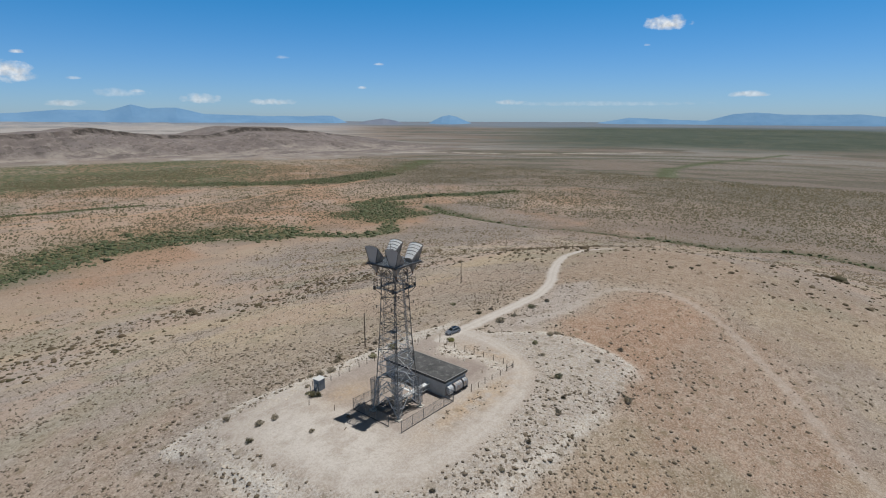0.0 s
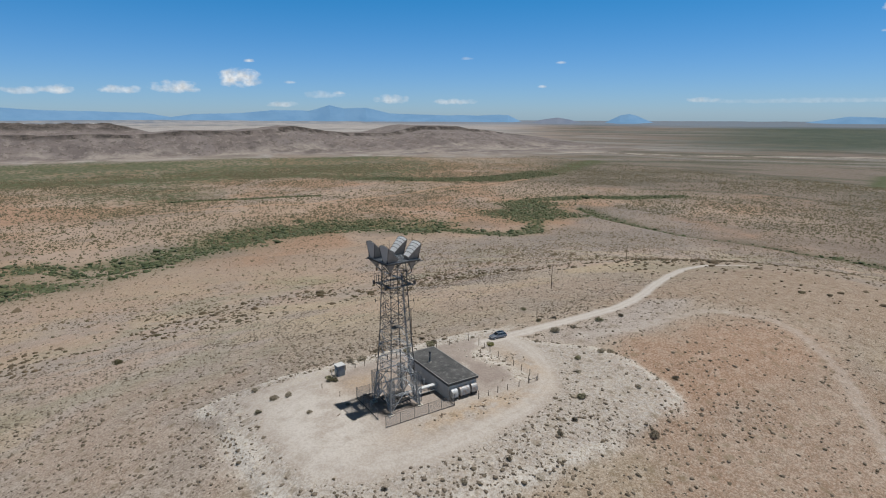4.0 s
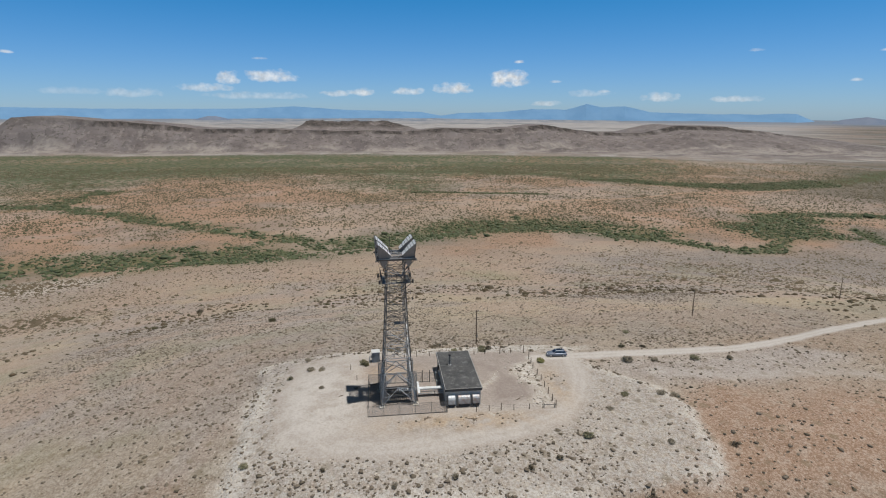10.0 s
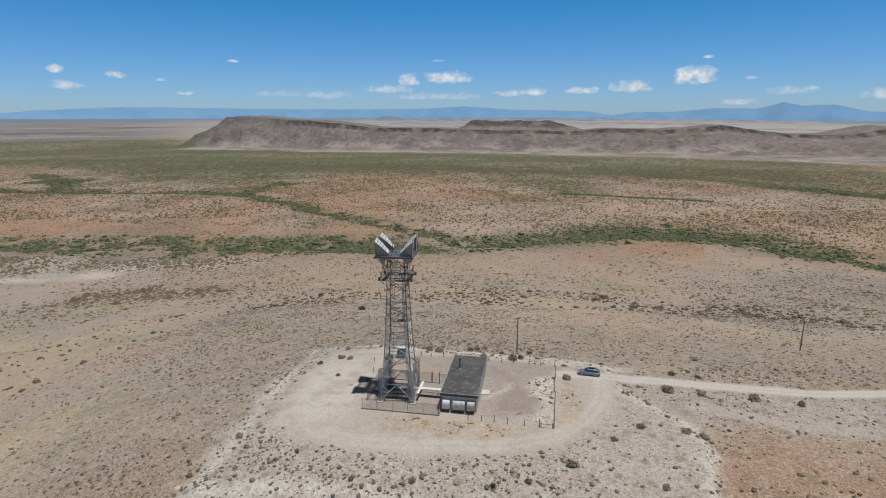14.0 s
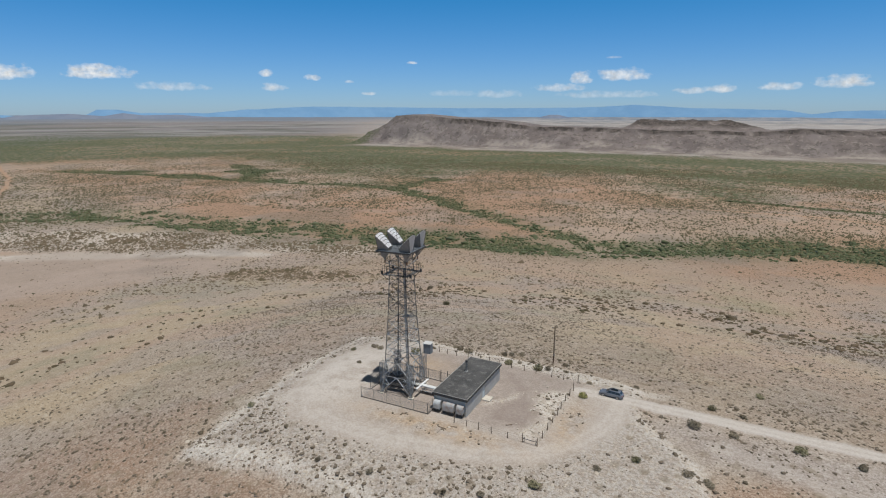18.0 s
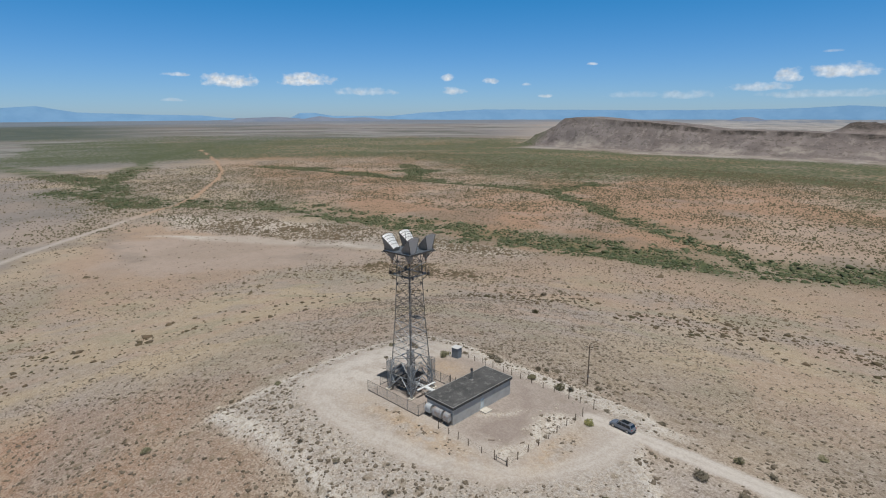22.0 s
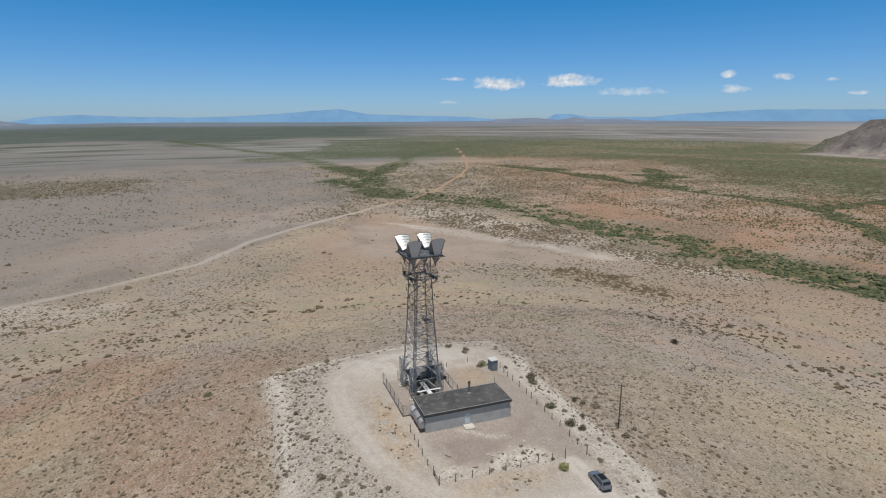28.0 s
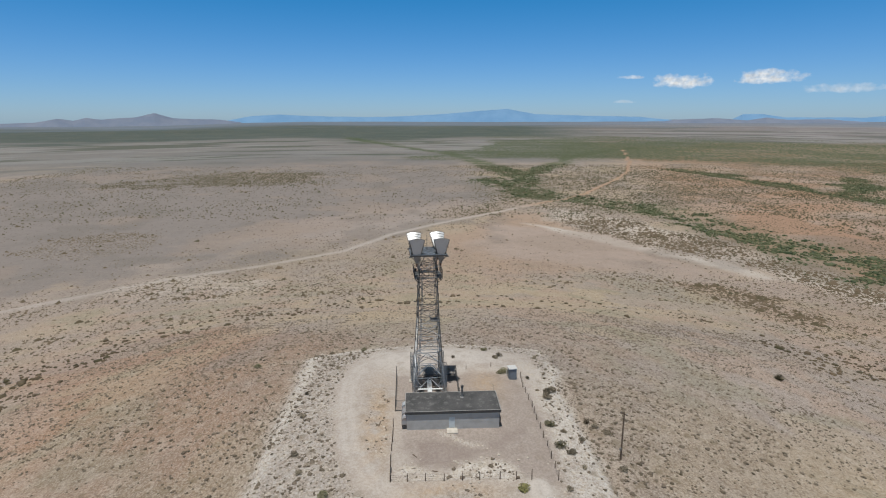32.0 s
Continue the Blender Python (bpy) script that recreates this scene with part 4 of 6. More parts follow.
    ragged = (0.35 * (n1 - 0.5) + 0.5 * (fbm(x, y, 900, 4, 84) - 0.5)) * np.maximum(r - 500, 0)
    west = smooth(-x, 250, 500) * (1 - smooth(y + 0.05 * x + ragged, 20, 240)) * 1.0
    bear_d = np.degrees(bear)
    belt = belt * (0.65 + 0.35 * smooth(streak, 0.36, 0.54)) * (1 - west) * (1 - 0.7 * smooth(bear_d, 22, 40))
    way = 1 - smooth(np.minimum(to_line(x, y, FAR_TRACK), to_line(x, y, PLAIN_TRACK)) - 0.0012 * np.maximum(r - 600, 0), 1.2, 4.4)
    belt, green = belt * (1 - way), green * (1 - way)
    masks.wash = masks.wash * (1 - way)
    masks.way = way
    masks.belt = np.clip(belt, 0, 1)
    grey = 0.5 * smooth(d, 26, 36) * (1 - smooth(d, 62, 90))
    white = np.maximum(white, mesa * (1 - bulk) * smooth(n2, 0.46, 0.6) * 0.6)
    far = smooth(r, 500, 900) * (1 - smooth(r, 2000, 2600)) * (1 - mesa) * (1 - 0.75 * west) * (0.5 + 0.5 * smooth(n1, 0.35, 0.6))
    red = smooth(d, 32, 60) * smooth(masks.stand, 0.75, 2.2)
    red = np.maximum(red, 0.75 * smooth(bear_d, 36, 50) * smooth(r, 520, 700) * (1 - smooth(r, 1500, 2200)))
    red = red * (1 - 0.75 * smooth(masks.stand, 2.8, 3.4))
    straw = pale_rock
    ochre = smooth(n_fine(x, y), 0.3, 0.5) * np.maximum(np.exp(-(((x - 16) / 14) ** 2 + ((y + 4) / 2.6) ** 2)), 0.8 * np.exp(-(((x - 37) / 2.5) ** 2 + ((y - 8) / 8) ** 2)))
    ochre = np.maximum(ochre, 0.7 * np.exp(-(((x - 2) / 6) ** 2 + ((y - 18) / 4) ** 2)))
    line = np.abs(to_line(x, y, LOOP))
    line2 = np.abs(to_line(x, y, ROAD))
    broad = 0.7 + 0.8 * fbm(x, y, 7, 2, 62)
    rut = np.maximum(0.6 * np.exp(-(((line - 0.85) / (0.55 * broad)) ** 2)), np.exp(-(((line2 - 0.85) / (0.7 * broad)) ** 2)))
    rut = np.maximum(rut, np.exp(-(((x + 11.5) / 8) ** 4 + ((y - 8) / 18) ** 4)) * smooth(n_fine(x, y), 0.3, 0.6))
    edge = to_line(x + wob * 0.8, y - wob * 0.8, SHELF + [SHELF[0]])
    west_side = np.maximum(smooth(-x, -2, 12), smooth(y, 24, 30))
    rim = (0.75 + 0.25 * west_side) * np.exp(-((edge / (0.6 + 0.6 * west_side + 1.9 * fbm(x, y, 11, 2, 63))) ** 2)) * (1 - road) * smooth(fbm(x, y, 16, 2, 64), 0.25, 0.45)
    patch = inside(x + wob * 0.7, y + wob * 0.5, RUBBLE, 0.9) * smooth(fbm(x, y, 1.9, 3, 65), 0.2, 0.42)
    swirl = np.exp(-((to_line(x + 0.4 * wob, y + 0.4 * wob, DOOR_SWIRL) / 0.8) ** 2)) * smooth(fbm(x, y, 3.0, 3, 66), 0.25, 0.5)
    patch = np.maximum(patch, 0.75 * swirl)
    bank = smooth(y, 24, 27) * (1 - smooth(np.abs(y - 29.6 - 1.5 * wob * 0.5), 1.2, 3.2)) * smooth(x, -16, -8) * (1 - smooth(x, 46, 56))
    rim = np.maximum(rim, 0.7 * bank * smooth(fbm(x, y, 5, 3, 68), 0.28, 0.5))
    rim = np.maximum(rim, patch)
    soil = np.stack([red, green, white, pale * (1 - 0.85 * patch)], -1)
    cover = np.stack([yard * (1 - road) * (1 - 0.8 * patch), straw, grey, far], -1)
    rock = np.stack([bulk * (1 - 0.25 * n2), cliff, rut, rim], -1)
    masks.rock = np.clip(rock, 0, 1)
    masks.distance = np.clip(np.stack([masks.belt, ochre, smooth(r, 150, 650), ochre * 0], -1), 0, 1)
    return np.clip(soil, 0, 1), np.clip(cover, 0, 1)


def ground_sheet():
    rings = [0.7 * i for i in range(1, 90)]
    while rings[-1] < 4950:
        fine = 1.0045 if 1720 < rings[-1] < 2450 else 1.007 if 420 < rings[-1] < 1720 else 1.0065 if 2450 <= rings[-1] < 4400 else 1.0125
        rings.append(rings[-1] * fine + 0.1)
    # finer on the side that lies open to view
    a = np.radians(np.concatenate([np.arange(-20.0, 225.0, 0.33), np.arange(225.0, 340.0, 1.6)]))
    na = len(a)
    rr = np.array(rings)
    x = np.concatenate([[12.0], (12 + rr[:, None] * np.cos(a)).ravel()])
    y = np.concatenate([[8.0], (8 + rr[:, None] * np.sin(a)).ravel()])
    z = height(x, y)
    nr = len(rr)
    i, j = np.meshgrid(np.arange(nr - 1), np.arange(na), indexing="ij")
    j2 = (j + 1) % na
    quads = np.stack([1 + i * na + j, 1 + (i + 1) * na + j, 1 + (i + 1) * na + j2, 1 + i * na + j2], -1).reshape(-1, 4)
    jj = np.arange(na)
    tris = np.stack([np.zeros(na, int), 1 + jj, 1 + (jj + 1) % na], -1)
    me = bpy.data.meshes.new("ground")
    me.vertices.add(len(x))
    me.vertices.foreach_set("co", np.stack([x, y, z], -1).ravel())
    nq, nt = len(quads), len(tris)
    me.loops.add(nq * 4 + nt * 3)
    me.loops.foreach_set("vertex_index", np.concatenate([quads.ravel(), tris.ravel()]))
    me.polygons.add(nq + nt)
    me.polygons.foreach_set("loop_start", np.concatenate([np.arange(nq) * 4, nq * 4 + np.arange(nt) * 3]))
    me.update(calc_edges=True)
    me.validate()
    me.polygons.foreach_set("use_smooth", np.ones(nq + nt, bool))
    soil, cover = masks(x, y)
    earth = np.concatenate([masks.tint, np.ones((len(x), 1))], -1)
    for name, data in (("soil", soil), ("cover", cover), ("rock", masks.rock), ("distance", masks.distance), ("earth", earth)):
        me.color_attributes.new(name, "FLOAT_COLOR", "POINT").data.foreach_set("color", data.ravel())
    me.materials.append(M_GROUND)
    return tagged(new("ground", me), "tan and orange desert ground with pale tracks and a low hill", "ground", kind="structure")


ground_sheet()


def at_ground(x, y, lift=0.0):
    return (x, y, float(height(x, y)) + lift)


# ---- far ranges ----
def mountain_range(name, label, material, bearings, rises, dist=4780.0, seed=3, rough=0.10):
    """A ridge far off: its skyline by bearing and elevation in degrees, seen from the hill."""
    bm = bmesh.new()
    b = np.arange(bearings[0], bearings[-1] + 0.01, 0.12)
    e = np.interp(b, bearings, rises)
    rng = fbm(b, b * 0, 1.6, 4, seed) - 0.5
    edge = np.minimum(smooth(b, b[0], b[0] + 1.5), 1 - smooth(b, b[-1] - 1.5, b[-1]))
    e = e + rough * rng * edge
    rows = []
    for f, dd in ((0.0, -260.0), (0.55, -130.0), (1.0, 0.0), (0.0, 60.0)):
        row = []
        for bi, ei, ni in zip(b, e, rng):
            dr = dist + dd + 40 * ni * (1 - abs(2 * f - 1))
            base = -60.0
            top = 55 + dist * math.tan(radians(float(ei)))
            zz = base + (top - base) * f * (1 + (0.12 * ni if f == 0.55 else 0))
            row.append(bm.verts.new((35 + dr * math.sin(radians(bi)), -40 + dr * math.cos(radians(bi)), zz)))
        rows.append(row)
    for r0, r1 in zip(rows, rows[1:]):
        for i in range(len(b) - 1):
            bm.faces.new((r0[i], r0[i + 1], r1[i + 1], r1[i]))
    bmesh.ops.recalc_face_normals(bm, faces=bm.faces)
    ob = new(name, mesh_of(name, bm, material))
    return tagged(ob, label, "mountain", kind="structure")


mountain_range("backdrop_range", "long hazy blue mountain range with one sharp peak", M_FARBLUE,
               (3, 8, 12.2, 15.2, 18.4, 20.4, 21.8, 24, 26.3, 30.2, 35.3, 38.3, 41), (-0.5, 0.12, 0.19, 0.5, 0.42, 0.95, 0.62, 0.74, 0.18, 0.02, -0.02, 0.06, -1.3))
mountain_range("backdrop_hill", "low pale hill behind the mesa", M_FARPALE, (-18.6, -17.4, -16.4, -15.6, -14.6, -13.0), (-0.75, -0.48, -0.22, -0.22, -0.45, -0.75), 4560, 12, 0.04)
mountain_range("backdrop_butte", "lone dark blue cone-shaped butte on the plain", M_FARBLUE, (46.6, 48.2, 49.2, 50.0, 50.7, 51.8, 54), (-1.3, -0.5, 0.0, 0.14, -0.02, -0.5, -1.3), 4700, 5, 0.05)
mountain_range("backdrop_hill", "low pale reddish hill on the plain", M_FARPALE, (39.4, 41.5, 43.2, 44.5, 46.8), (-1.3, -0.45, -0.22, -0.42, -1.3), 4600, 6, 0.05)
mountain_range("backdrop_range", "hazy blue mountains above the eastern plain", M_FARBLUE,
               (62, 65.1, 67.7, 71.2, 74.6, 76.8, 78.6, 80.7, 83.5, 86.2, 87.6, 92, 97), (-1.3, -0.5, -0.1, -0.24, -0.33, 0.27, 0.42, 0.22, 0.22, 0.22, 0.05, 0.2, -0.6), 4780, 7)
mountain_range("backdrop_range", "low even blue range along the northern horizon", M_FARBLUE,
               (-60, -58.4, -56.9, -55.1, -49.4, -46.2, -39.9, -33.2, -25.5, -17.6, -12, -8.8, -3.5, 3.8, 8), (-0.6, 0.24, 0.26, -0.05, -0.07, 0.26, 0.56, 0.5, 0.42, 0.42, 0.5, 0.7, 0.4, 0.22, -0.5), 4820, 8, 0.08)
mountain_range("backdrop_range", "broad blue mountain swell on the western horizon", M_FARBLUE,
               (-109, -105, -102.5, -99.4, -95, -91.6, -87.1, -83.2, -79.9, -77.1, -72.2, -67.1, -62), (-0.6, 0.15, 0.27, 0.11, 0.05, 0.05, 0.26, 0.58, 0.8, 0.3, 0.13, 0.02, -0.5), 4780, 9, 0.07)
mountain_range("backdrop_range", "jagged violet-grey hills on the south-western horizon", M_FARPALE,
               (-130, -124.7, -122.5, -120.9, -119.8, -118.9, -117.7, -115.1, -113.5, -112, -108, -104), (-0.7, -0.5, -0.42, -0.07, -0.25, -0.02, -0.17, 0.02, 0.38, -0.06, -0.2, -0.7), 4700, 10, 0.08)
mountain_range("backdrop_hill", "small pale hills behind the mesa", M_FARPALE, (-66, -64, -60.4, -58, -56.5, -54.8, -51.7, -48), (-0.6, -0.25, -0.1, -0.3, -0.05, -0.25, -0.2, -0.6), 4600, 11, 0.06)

# ---- relay building ----
BX0, BX1, BY0, BY1, BH = 12.95, 19.65, 1.6, 18.4, 3.05
WT = 0.25
DOOR_Y = 9.75


def relay_building():
    b = thing("relay_building", "single-storey grey block equipment building with a dark flat roof", "building", (16.3, 10.0, 0.0))
    ox, oy = 16.3, 10.0

    def lo(x, y, z):
        return (x - ox, y - oy, z)

    part("wall", box(lo(BX0, BY0, -0.3), lo(BX0 + WT, BY1, BH), 0.015), M_WALL, b)
    part("wall", box(lo(BX0 + WT, BY0, -0.3), lo(BX1 - WT, BY0 + WT, BH), 0.015), M_WALL, b)
    part("wall", box(lo(BX0 + WT, BY1 - WT, -0.3), lo(BX1 - WT, BY1, BH), 0.015), M_WALL, b)
    # the door wall: two lengths and a lintel
    part("wall", box(lo(BX1 - WT, BY0, -0.3), lo(BX1, DOOR_Y - 0.52, BH), 0.015), M_WALL, b)
    part("wall", box(lo(BX1 - WT, DOOR_Y + 0.52, -0.3), lo(BX1, BY1, BH), 0.015), M_WALL, b)
    part("lintel", box(lo(BX1 - WT, DOOR_Y - 0.52, 2.22), lo(BX1, DOOR_Y + 0.52, BH)), M_WALL, b)
    part("plinth", box(lo(BX0 + 0.1, BY0 + 0.1, -0.35), lo(BX1 - 0.1, BY1 - 0.1, 0.08)), M_CONCRETE, b)
    door = part("door", box(lo(BX1 - 0.14, DOOR_Y - 0.44, 0.1), lo(BX1 - 0.08, DOOR_Y + 0.44, 2.14), 0.01), M_DOOR, b, "pale blue metal door")
    part("door_handle", tube(lo(BX1 - 0.08, DOOR_Y + 0.34, 1.1), lo(BX1 + 0.0, DOOR_Y + 0.34, 1.1), 0.03), M_GALV, door)
    fr = box(lo(BX1 - 0.16, DOOR_Y - 0.52, 0.08), lo(BX1 + 0.02, DOOR_Y - 0.44, 2.22))
    box(lo(BX1 - 0.16, DOOR_Y + 0.44, 0.08), lo(BX1 + 0.02, DOOR_Y + 0.52, 2.22), 0, fr)
    box(lo(BX1 - 0.16, DOOR_Y - 0.44, 2.14), lo(BX1 + 0.02, DOOR_Y + 0.44, 2.22), 0, fr)
    part("door_frame", fr, M_DOOR, b)
    # overhanging roof with fascia and a pale metal edge
    o = 0.27
    part("roof_slab", box(lo(BX0 - o, BY0 - o, BH), lo(BX1 + o, BY1 + o, BH + 0.55), 0.02), M_FASCIA, b)
    part("roof_surface", box(lo(BX0 - o + 0.12, BY0 - o + 0.12, BH + 0.551), lo(BX1 + o - 0.12, BY1 + o - 0.12, BH + 0.575)), M_ROOF, b, "black tar roof with worn pale gravel patches")
    for p, q in (((BX0 - o - 0.02, BY0 - o - 0.02), (BX1 + o + 0.02, BY0 - o + 0.12)), ((BX0 - o - 0.02, BY1 + o - 0.12), (BX1 + o + 0.02, BY1 + o + 0.02)),
                 ((BX0 - o - 0.02, BY0 - o + 0.12), (BX0 - o + 0.12, BY1 + o - 0.12)), ((BX1 + o - 0.12, BY0 - o + 0.12), (BX1 + o + 0.02, BY1 + o - 0.12))):
        part("roof_edge", box(lo(*p, BH + 0.53), lo(*q, BH + 0.60), 0.01), M_TRIM, b)
    # flue with a cap
    flue = part("flue", tube(lo(14.9, 12.0, BH + 0.55), lo(14.9, 12.0, BH + 2.6), 0.21, sides=14), M_STEEL, b)
    part("flue_cap", tube(lo(14.9, 12.0, BH + 2.6), lo(14.9, 12.0, BH + 2.98), 0.27, 0.25, 14), M_DARKSTEEL, flue)
    part("flue_collar", tube(lo(14.9, 12.0, BH + 0.575), lo(14.9, 12.0, BH + 0.75), 0.38, 0.24, 14), M_TRIM, flue)
    part("mast", tube(lo(13.3, 18.1, BH + 0.55), lo(13.3, 18.1, BH + 2.2), 0.03), M_DARKSTEEL, b)
    part("wall_box", box(lo(BX1 - 0.9, BY1, 0.9), lo(BX1 - 0.3, BY1 + 0.3, 1.9), 0.03), M_DARKSTEEL, b)
    part("wall_box", box(lo(BX0 - 0.28, 15.0, 1.0), lo(BX0, 15.7, 2.0), 0.03), M_DARKSTEEL, b)
    pipe = tube(lo(BX1 - 0.2, BY1 + 0.08, 0.0), lo(BX1 - 0.2, BY1 + 0.08, 3.0), 0.05)
    part("downpipe", pipe, M_DARKSTEEL, b)
    return b


relay_building()
step = thing("doorstep", "pale concrete slab step before the building door", "step", (20.5, DOOR_Y, 0.0))
part("slab", box((-0.82, -0.95, -0.15), (0.85, 0.95, 0.14), 0.03), M_CONCRETE, step)


def vent_hood(x, width, label, mat, group="vent hoods on the end wall"):
    """A rounded sheet-metal hood on the end wall, open below."""
    h = thing("vent_hood", label, "vent hood", (x, BY0, 0.0), 0, group)
    w = width / 2
    prof = [(0.0, 2.25), (-0.35, 2.22), (-0.68, 2.05), (-0.88, 1.78), (-0.95, 1.45), (-0.95, 0.75)]
    bm = bmesh.new()
    inner = [(u * 0.96, z - 0.03) for u, z in prof]
    ring = prof + inner[::-1]
    lft = [bm.verts.new((-w, u, z)) for u, z in ring]
    rgt = [bm.verts.new((w, u, z)) for u, z in ring]
    n = len(ring)
    for i in range(n):
        j = (i + 1) % n
        bm.faces.new((lft[i], rgt[i], rgt[j], lft[j]))
    for side in (lft, rgt):
        for i in range(len(prof) - 1):
            bm.faces.new((side[i], side[i + 1], side[n - 2 - i], side[n - 1 - i]))
    bmesh.ops.recalc_face_normals(bm, faces=bm.faces)
    part("shell", bm, mat, h)
    for s in (-1, 1):
        bm = bmesh.new()
        pts = [(s * (w - 0.012), u * 0.96, z - 0.02) for u, z in prof] + [(s * (w - 0.012), -0.02, 0.75)]
        f = bm.faces.new([bm.verts.new(p) for p in pts])
        ex = bmesh.ops.extrude_face_region(bm, geom=[f])
        bmesh.ops.translate(bm, verts=[v for v in ex["geom"] if isinstance(v, bmesh.types.BMVert)], vec=(-s * 0.02, 0, 0))
        part("cheek", bm, mat, h)
    k = max(2, round(width / 0.55))
    for i in range(k + 1):
        xx = -w + i * width / k
        bm = bmesh.new()
        for (u0, z0), (u1, z1) in zip(prof, prof[1:]):
            tube((xx, u0 * 1.01, z0 * 1.006), (xx, u1 * 1.01, z1 * 1.006), 0.028, sides=5, bm=bm)
        part("seam", bm, mat, h)
    part("louvre_box", box((-w + 0.05, -0.85, 0.12), (w - 0.05, -0.01, 0.74), 0.02), M_DARKSTEEL, h)
    for i in range(4):
        part("louvre", box((-w + 0.08, -0.90, 0.18 + 0.14 * i), (w - 0.08, -0.855, 0.26 + 0.14 * i)), M_FASCIA, h)
    return h


vent_hood(13.95, 1.35, "galvanized ribbed vent hood on the end wall", M_GALV)
vent_hood(16.35, 2.3, "wide ribbed vent hood streaked with rust", M_RUST)
vent_hood(18.65, 1.35, "small ribbed vent hood with heavy rust streaks", M_RUST)

# ---- the tower ----
TX, TY, TOP, YAW = 3.7, 5.95, 29.2, 3.5
LEG_Z, LEG_HALF = (0.0, 6.6, 15.0, 29.2), (3.25, 2.62, 2.1, 1.52)


def half_at(z):
    return float(np.interp(z, LEG_Z, LEG_HALF))


CORNER = ((-1, -1), (1, -1), (1, 1), (-1, 1))


def corner(i, z):
    h = half_at(z)
    sx, sy = CORNER[i % 4]
    return Vector((sx * h, sy * h, z))


def steel_tower():
    t = thing("microwave_tower", "tall grey four-legged steel lattice radio tower", "tower", (TX, TY, 0.0), YAW)
    levels = [0.25, 3.6, 6.6, 9.5, 12.3, 15.0, 17.6, 20.1, 22.5, 24.8, 27.0, TOP]
    for i in range(4):
        foot = part("footing", box(tuple(corner(i, 0) - Vector((0.55, 0.55, 0.4))), tuple(corner(i, 0) + Vector((0.55, 0.55, 0.22))), 0.03), M_CONCRETE, t, "pale concrete footing")
        part("base_plate", box(tuple(corner(i, 0) + Vector((-0.3, -0.3, 0.22))), tuple(corner(i, 0) + Vector((0.3, 0.3, 0.27)))), M_STEEL, foot)
        for z0, z1, w in ((0.25, 6.6, 0.23), (6.6, 15.0, 0.19), (15.0, TOP, 0.155)):
            part("leg", angle_bar(corner(i, z0), corner(i, z1), w, 0.045), M_GALV if z1 < 7 else M_STEEL, t)
    for n, (z0, z1) in enumerate(zip(levels, levels[1:])):
        for i in range(4):
            a0, b0, a1, b1 = corner(i, z0), corner(i + 1, z0), corner(i, z1), corner(i + 1, z1)
            part("horizontal_brace", angle_bar(a1, b1, 0.11 if n < 4 else 0.075, 0.02), M_GALV if n < 5 else M_STEEL, t)
            mid0, mid1 = (a0 + b0) / 2, (a1 + b1) / 2
            if n < 2:
                part("diagonal_brace", angle_bar(a0, mid1, 0.15, 0.025), M_GALV, t)
                part("diagonal_brace", angle_bar(b0, mid1, 0.15, 0.025), M_GALV, t)
                part("sub_brace", angle_bar((a0 + mid1) / 2, (a0 + a1) / 2, 0.09, 0.018), M_GALV, t)
                part("sub_brace", angle_bar((b0 + mid1) / 2, (b0 + b1) / 2, 0.09, 0.018), M_GALV, t)
                part("sub_brace", angle_bar((a0 + mid1) / 2, a1, 0.08, 0.018), M_GALV, t)
                part("sub_brace", angle_bar((b0 + mid1) / 2, b1, 0.08, 0.018), M_GALV, t)
            else:
                part("diagonal_brace", angle_bar(a0, b1, 0.075, 0.018), M_GALV if n < 5 else M_STEEL, t)
                part("diagonal_brace", angle_bar(b0, a1, 0.075, 0.018), M_GALV if n < 5 else M_STEEL, t)
                if n < 7:
                    part("sub_brace", angle_bar((a0 + a1) / 2, (b0 + b1) / 2, 0.07, 0.015), M_STEEL, t)
        if n % 2:
            part("plan_brace", angle_bar(corner(0, z1), corner(2, z1), 0.09, 0.018), M_STEEL, t)
            part("plan_brace", angle_bar(corner(1, z1), corner(3, z1), 0.09, 0.018), M_STEEL, t)
    # anti-climb screens round the legs
    for i in range(4):
        c = corner(i, 3.2)
        for sx, sy in ((1, 0), (-1, 0), (0, 1), (0, -1)):
            mid = c + Vector((sx * 0.55, sy * 0.55, 0))
            across = Vector((-sy, sx, 0)) * 0.55
            part("climb_guard", sheet(mid - across, mid + across, 0.9, 6.6), M_GUARD, t, "blue-grey climb guard mesh")
            part("guard_post", tube(mid - across + Vector((0, 0, -2.3)), mid - across + Vector((0, 0, 3.4)), 0.03, sides=6), M_STEEL, t)
        for z in (0.9, 3.7, 6.6):
            bm = bmesh.new()
            q = [c + Vector((sx * 0.55, sy * 0.55, z - 3.2)) for sx, sy in CORNER]
            for k in range(4):
                tube(q[k], q[(k + 1) % 4], 0.028, sides=5, bm=bm)
            part("guard_ring", bm, M_STEEL, t)
    # wave guides up the middle and out to the horns
    for k, (sx, sy) in enumerate(CORNER):
        lo = corner(1, 1.4) + Vector((-0.75 + 0.13 * sx, 0.75 + 0.13 * sy, 0))
        mid = corner(1, 15.0) + Vector((-0.6 + 0.11 * sx, 0.6 + 0.11 * sy, 0))
        hi = corner(1, 25.6) + Vector((-0.6 + 0.11 * sx, 0.6 + 0.11 * sy, 0))
        part("waveguide", tube(lo, mid, 0.04, sides=8), M_BLUESTEEL, t)
        part("waveguide", tube(mid, hi, 0.04, sides=8), M_BLUESTEEL, t)
        part("waveguide_bend", tube(hi, (sx * 2.3, sy * 2.35, 26.9), 0.07, sides=8), M_BLUESTEEL, t)
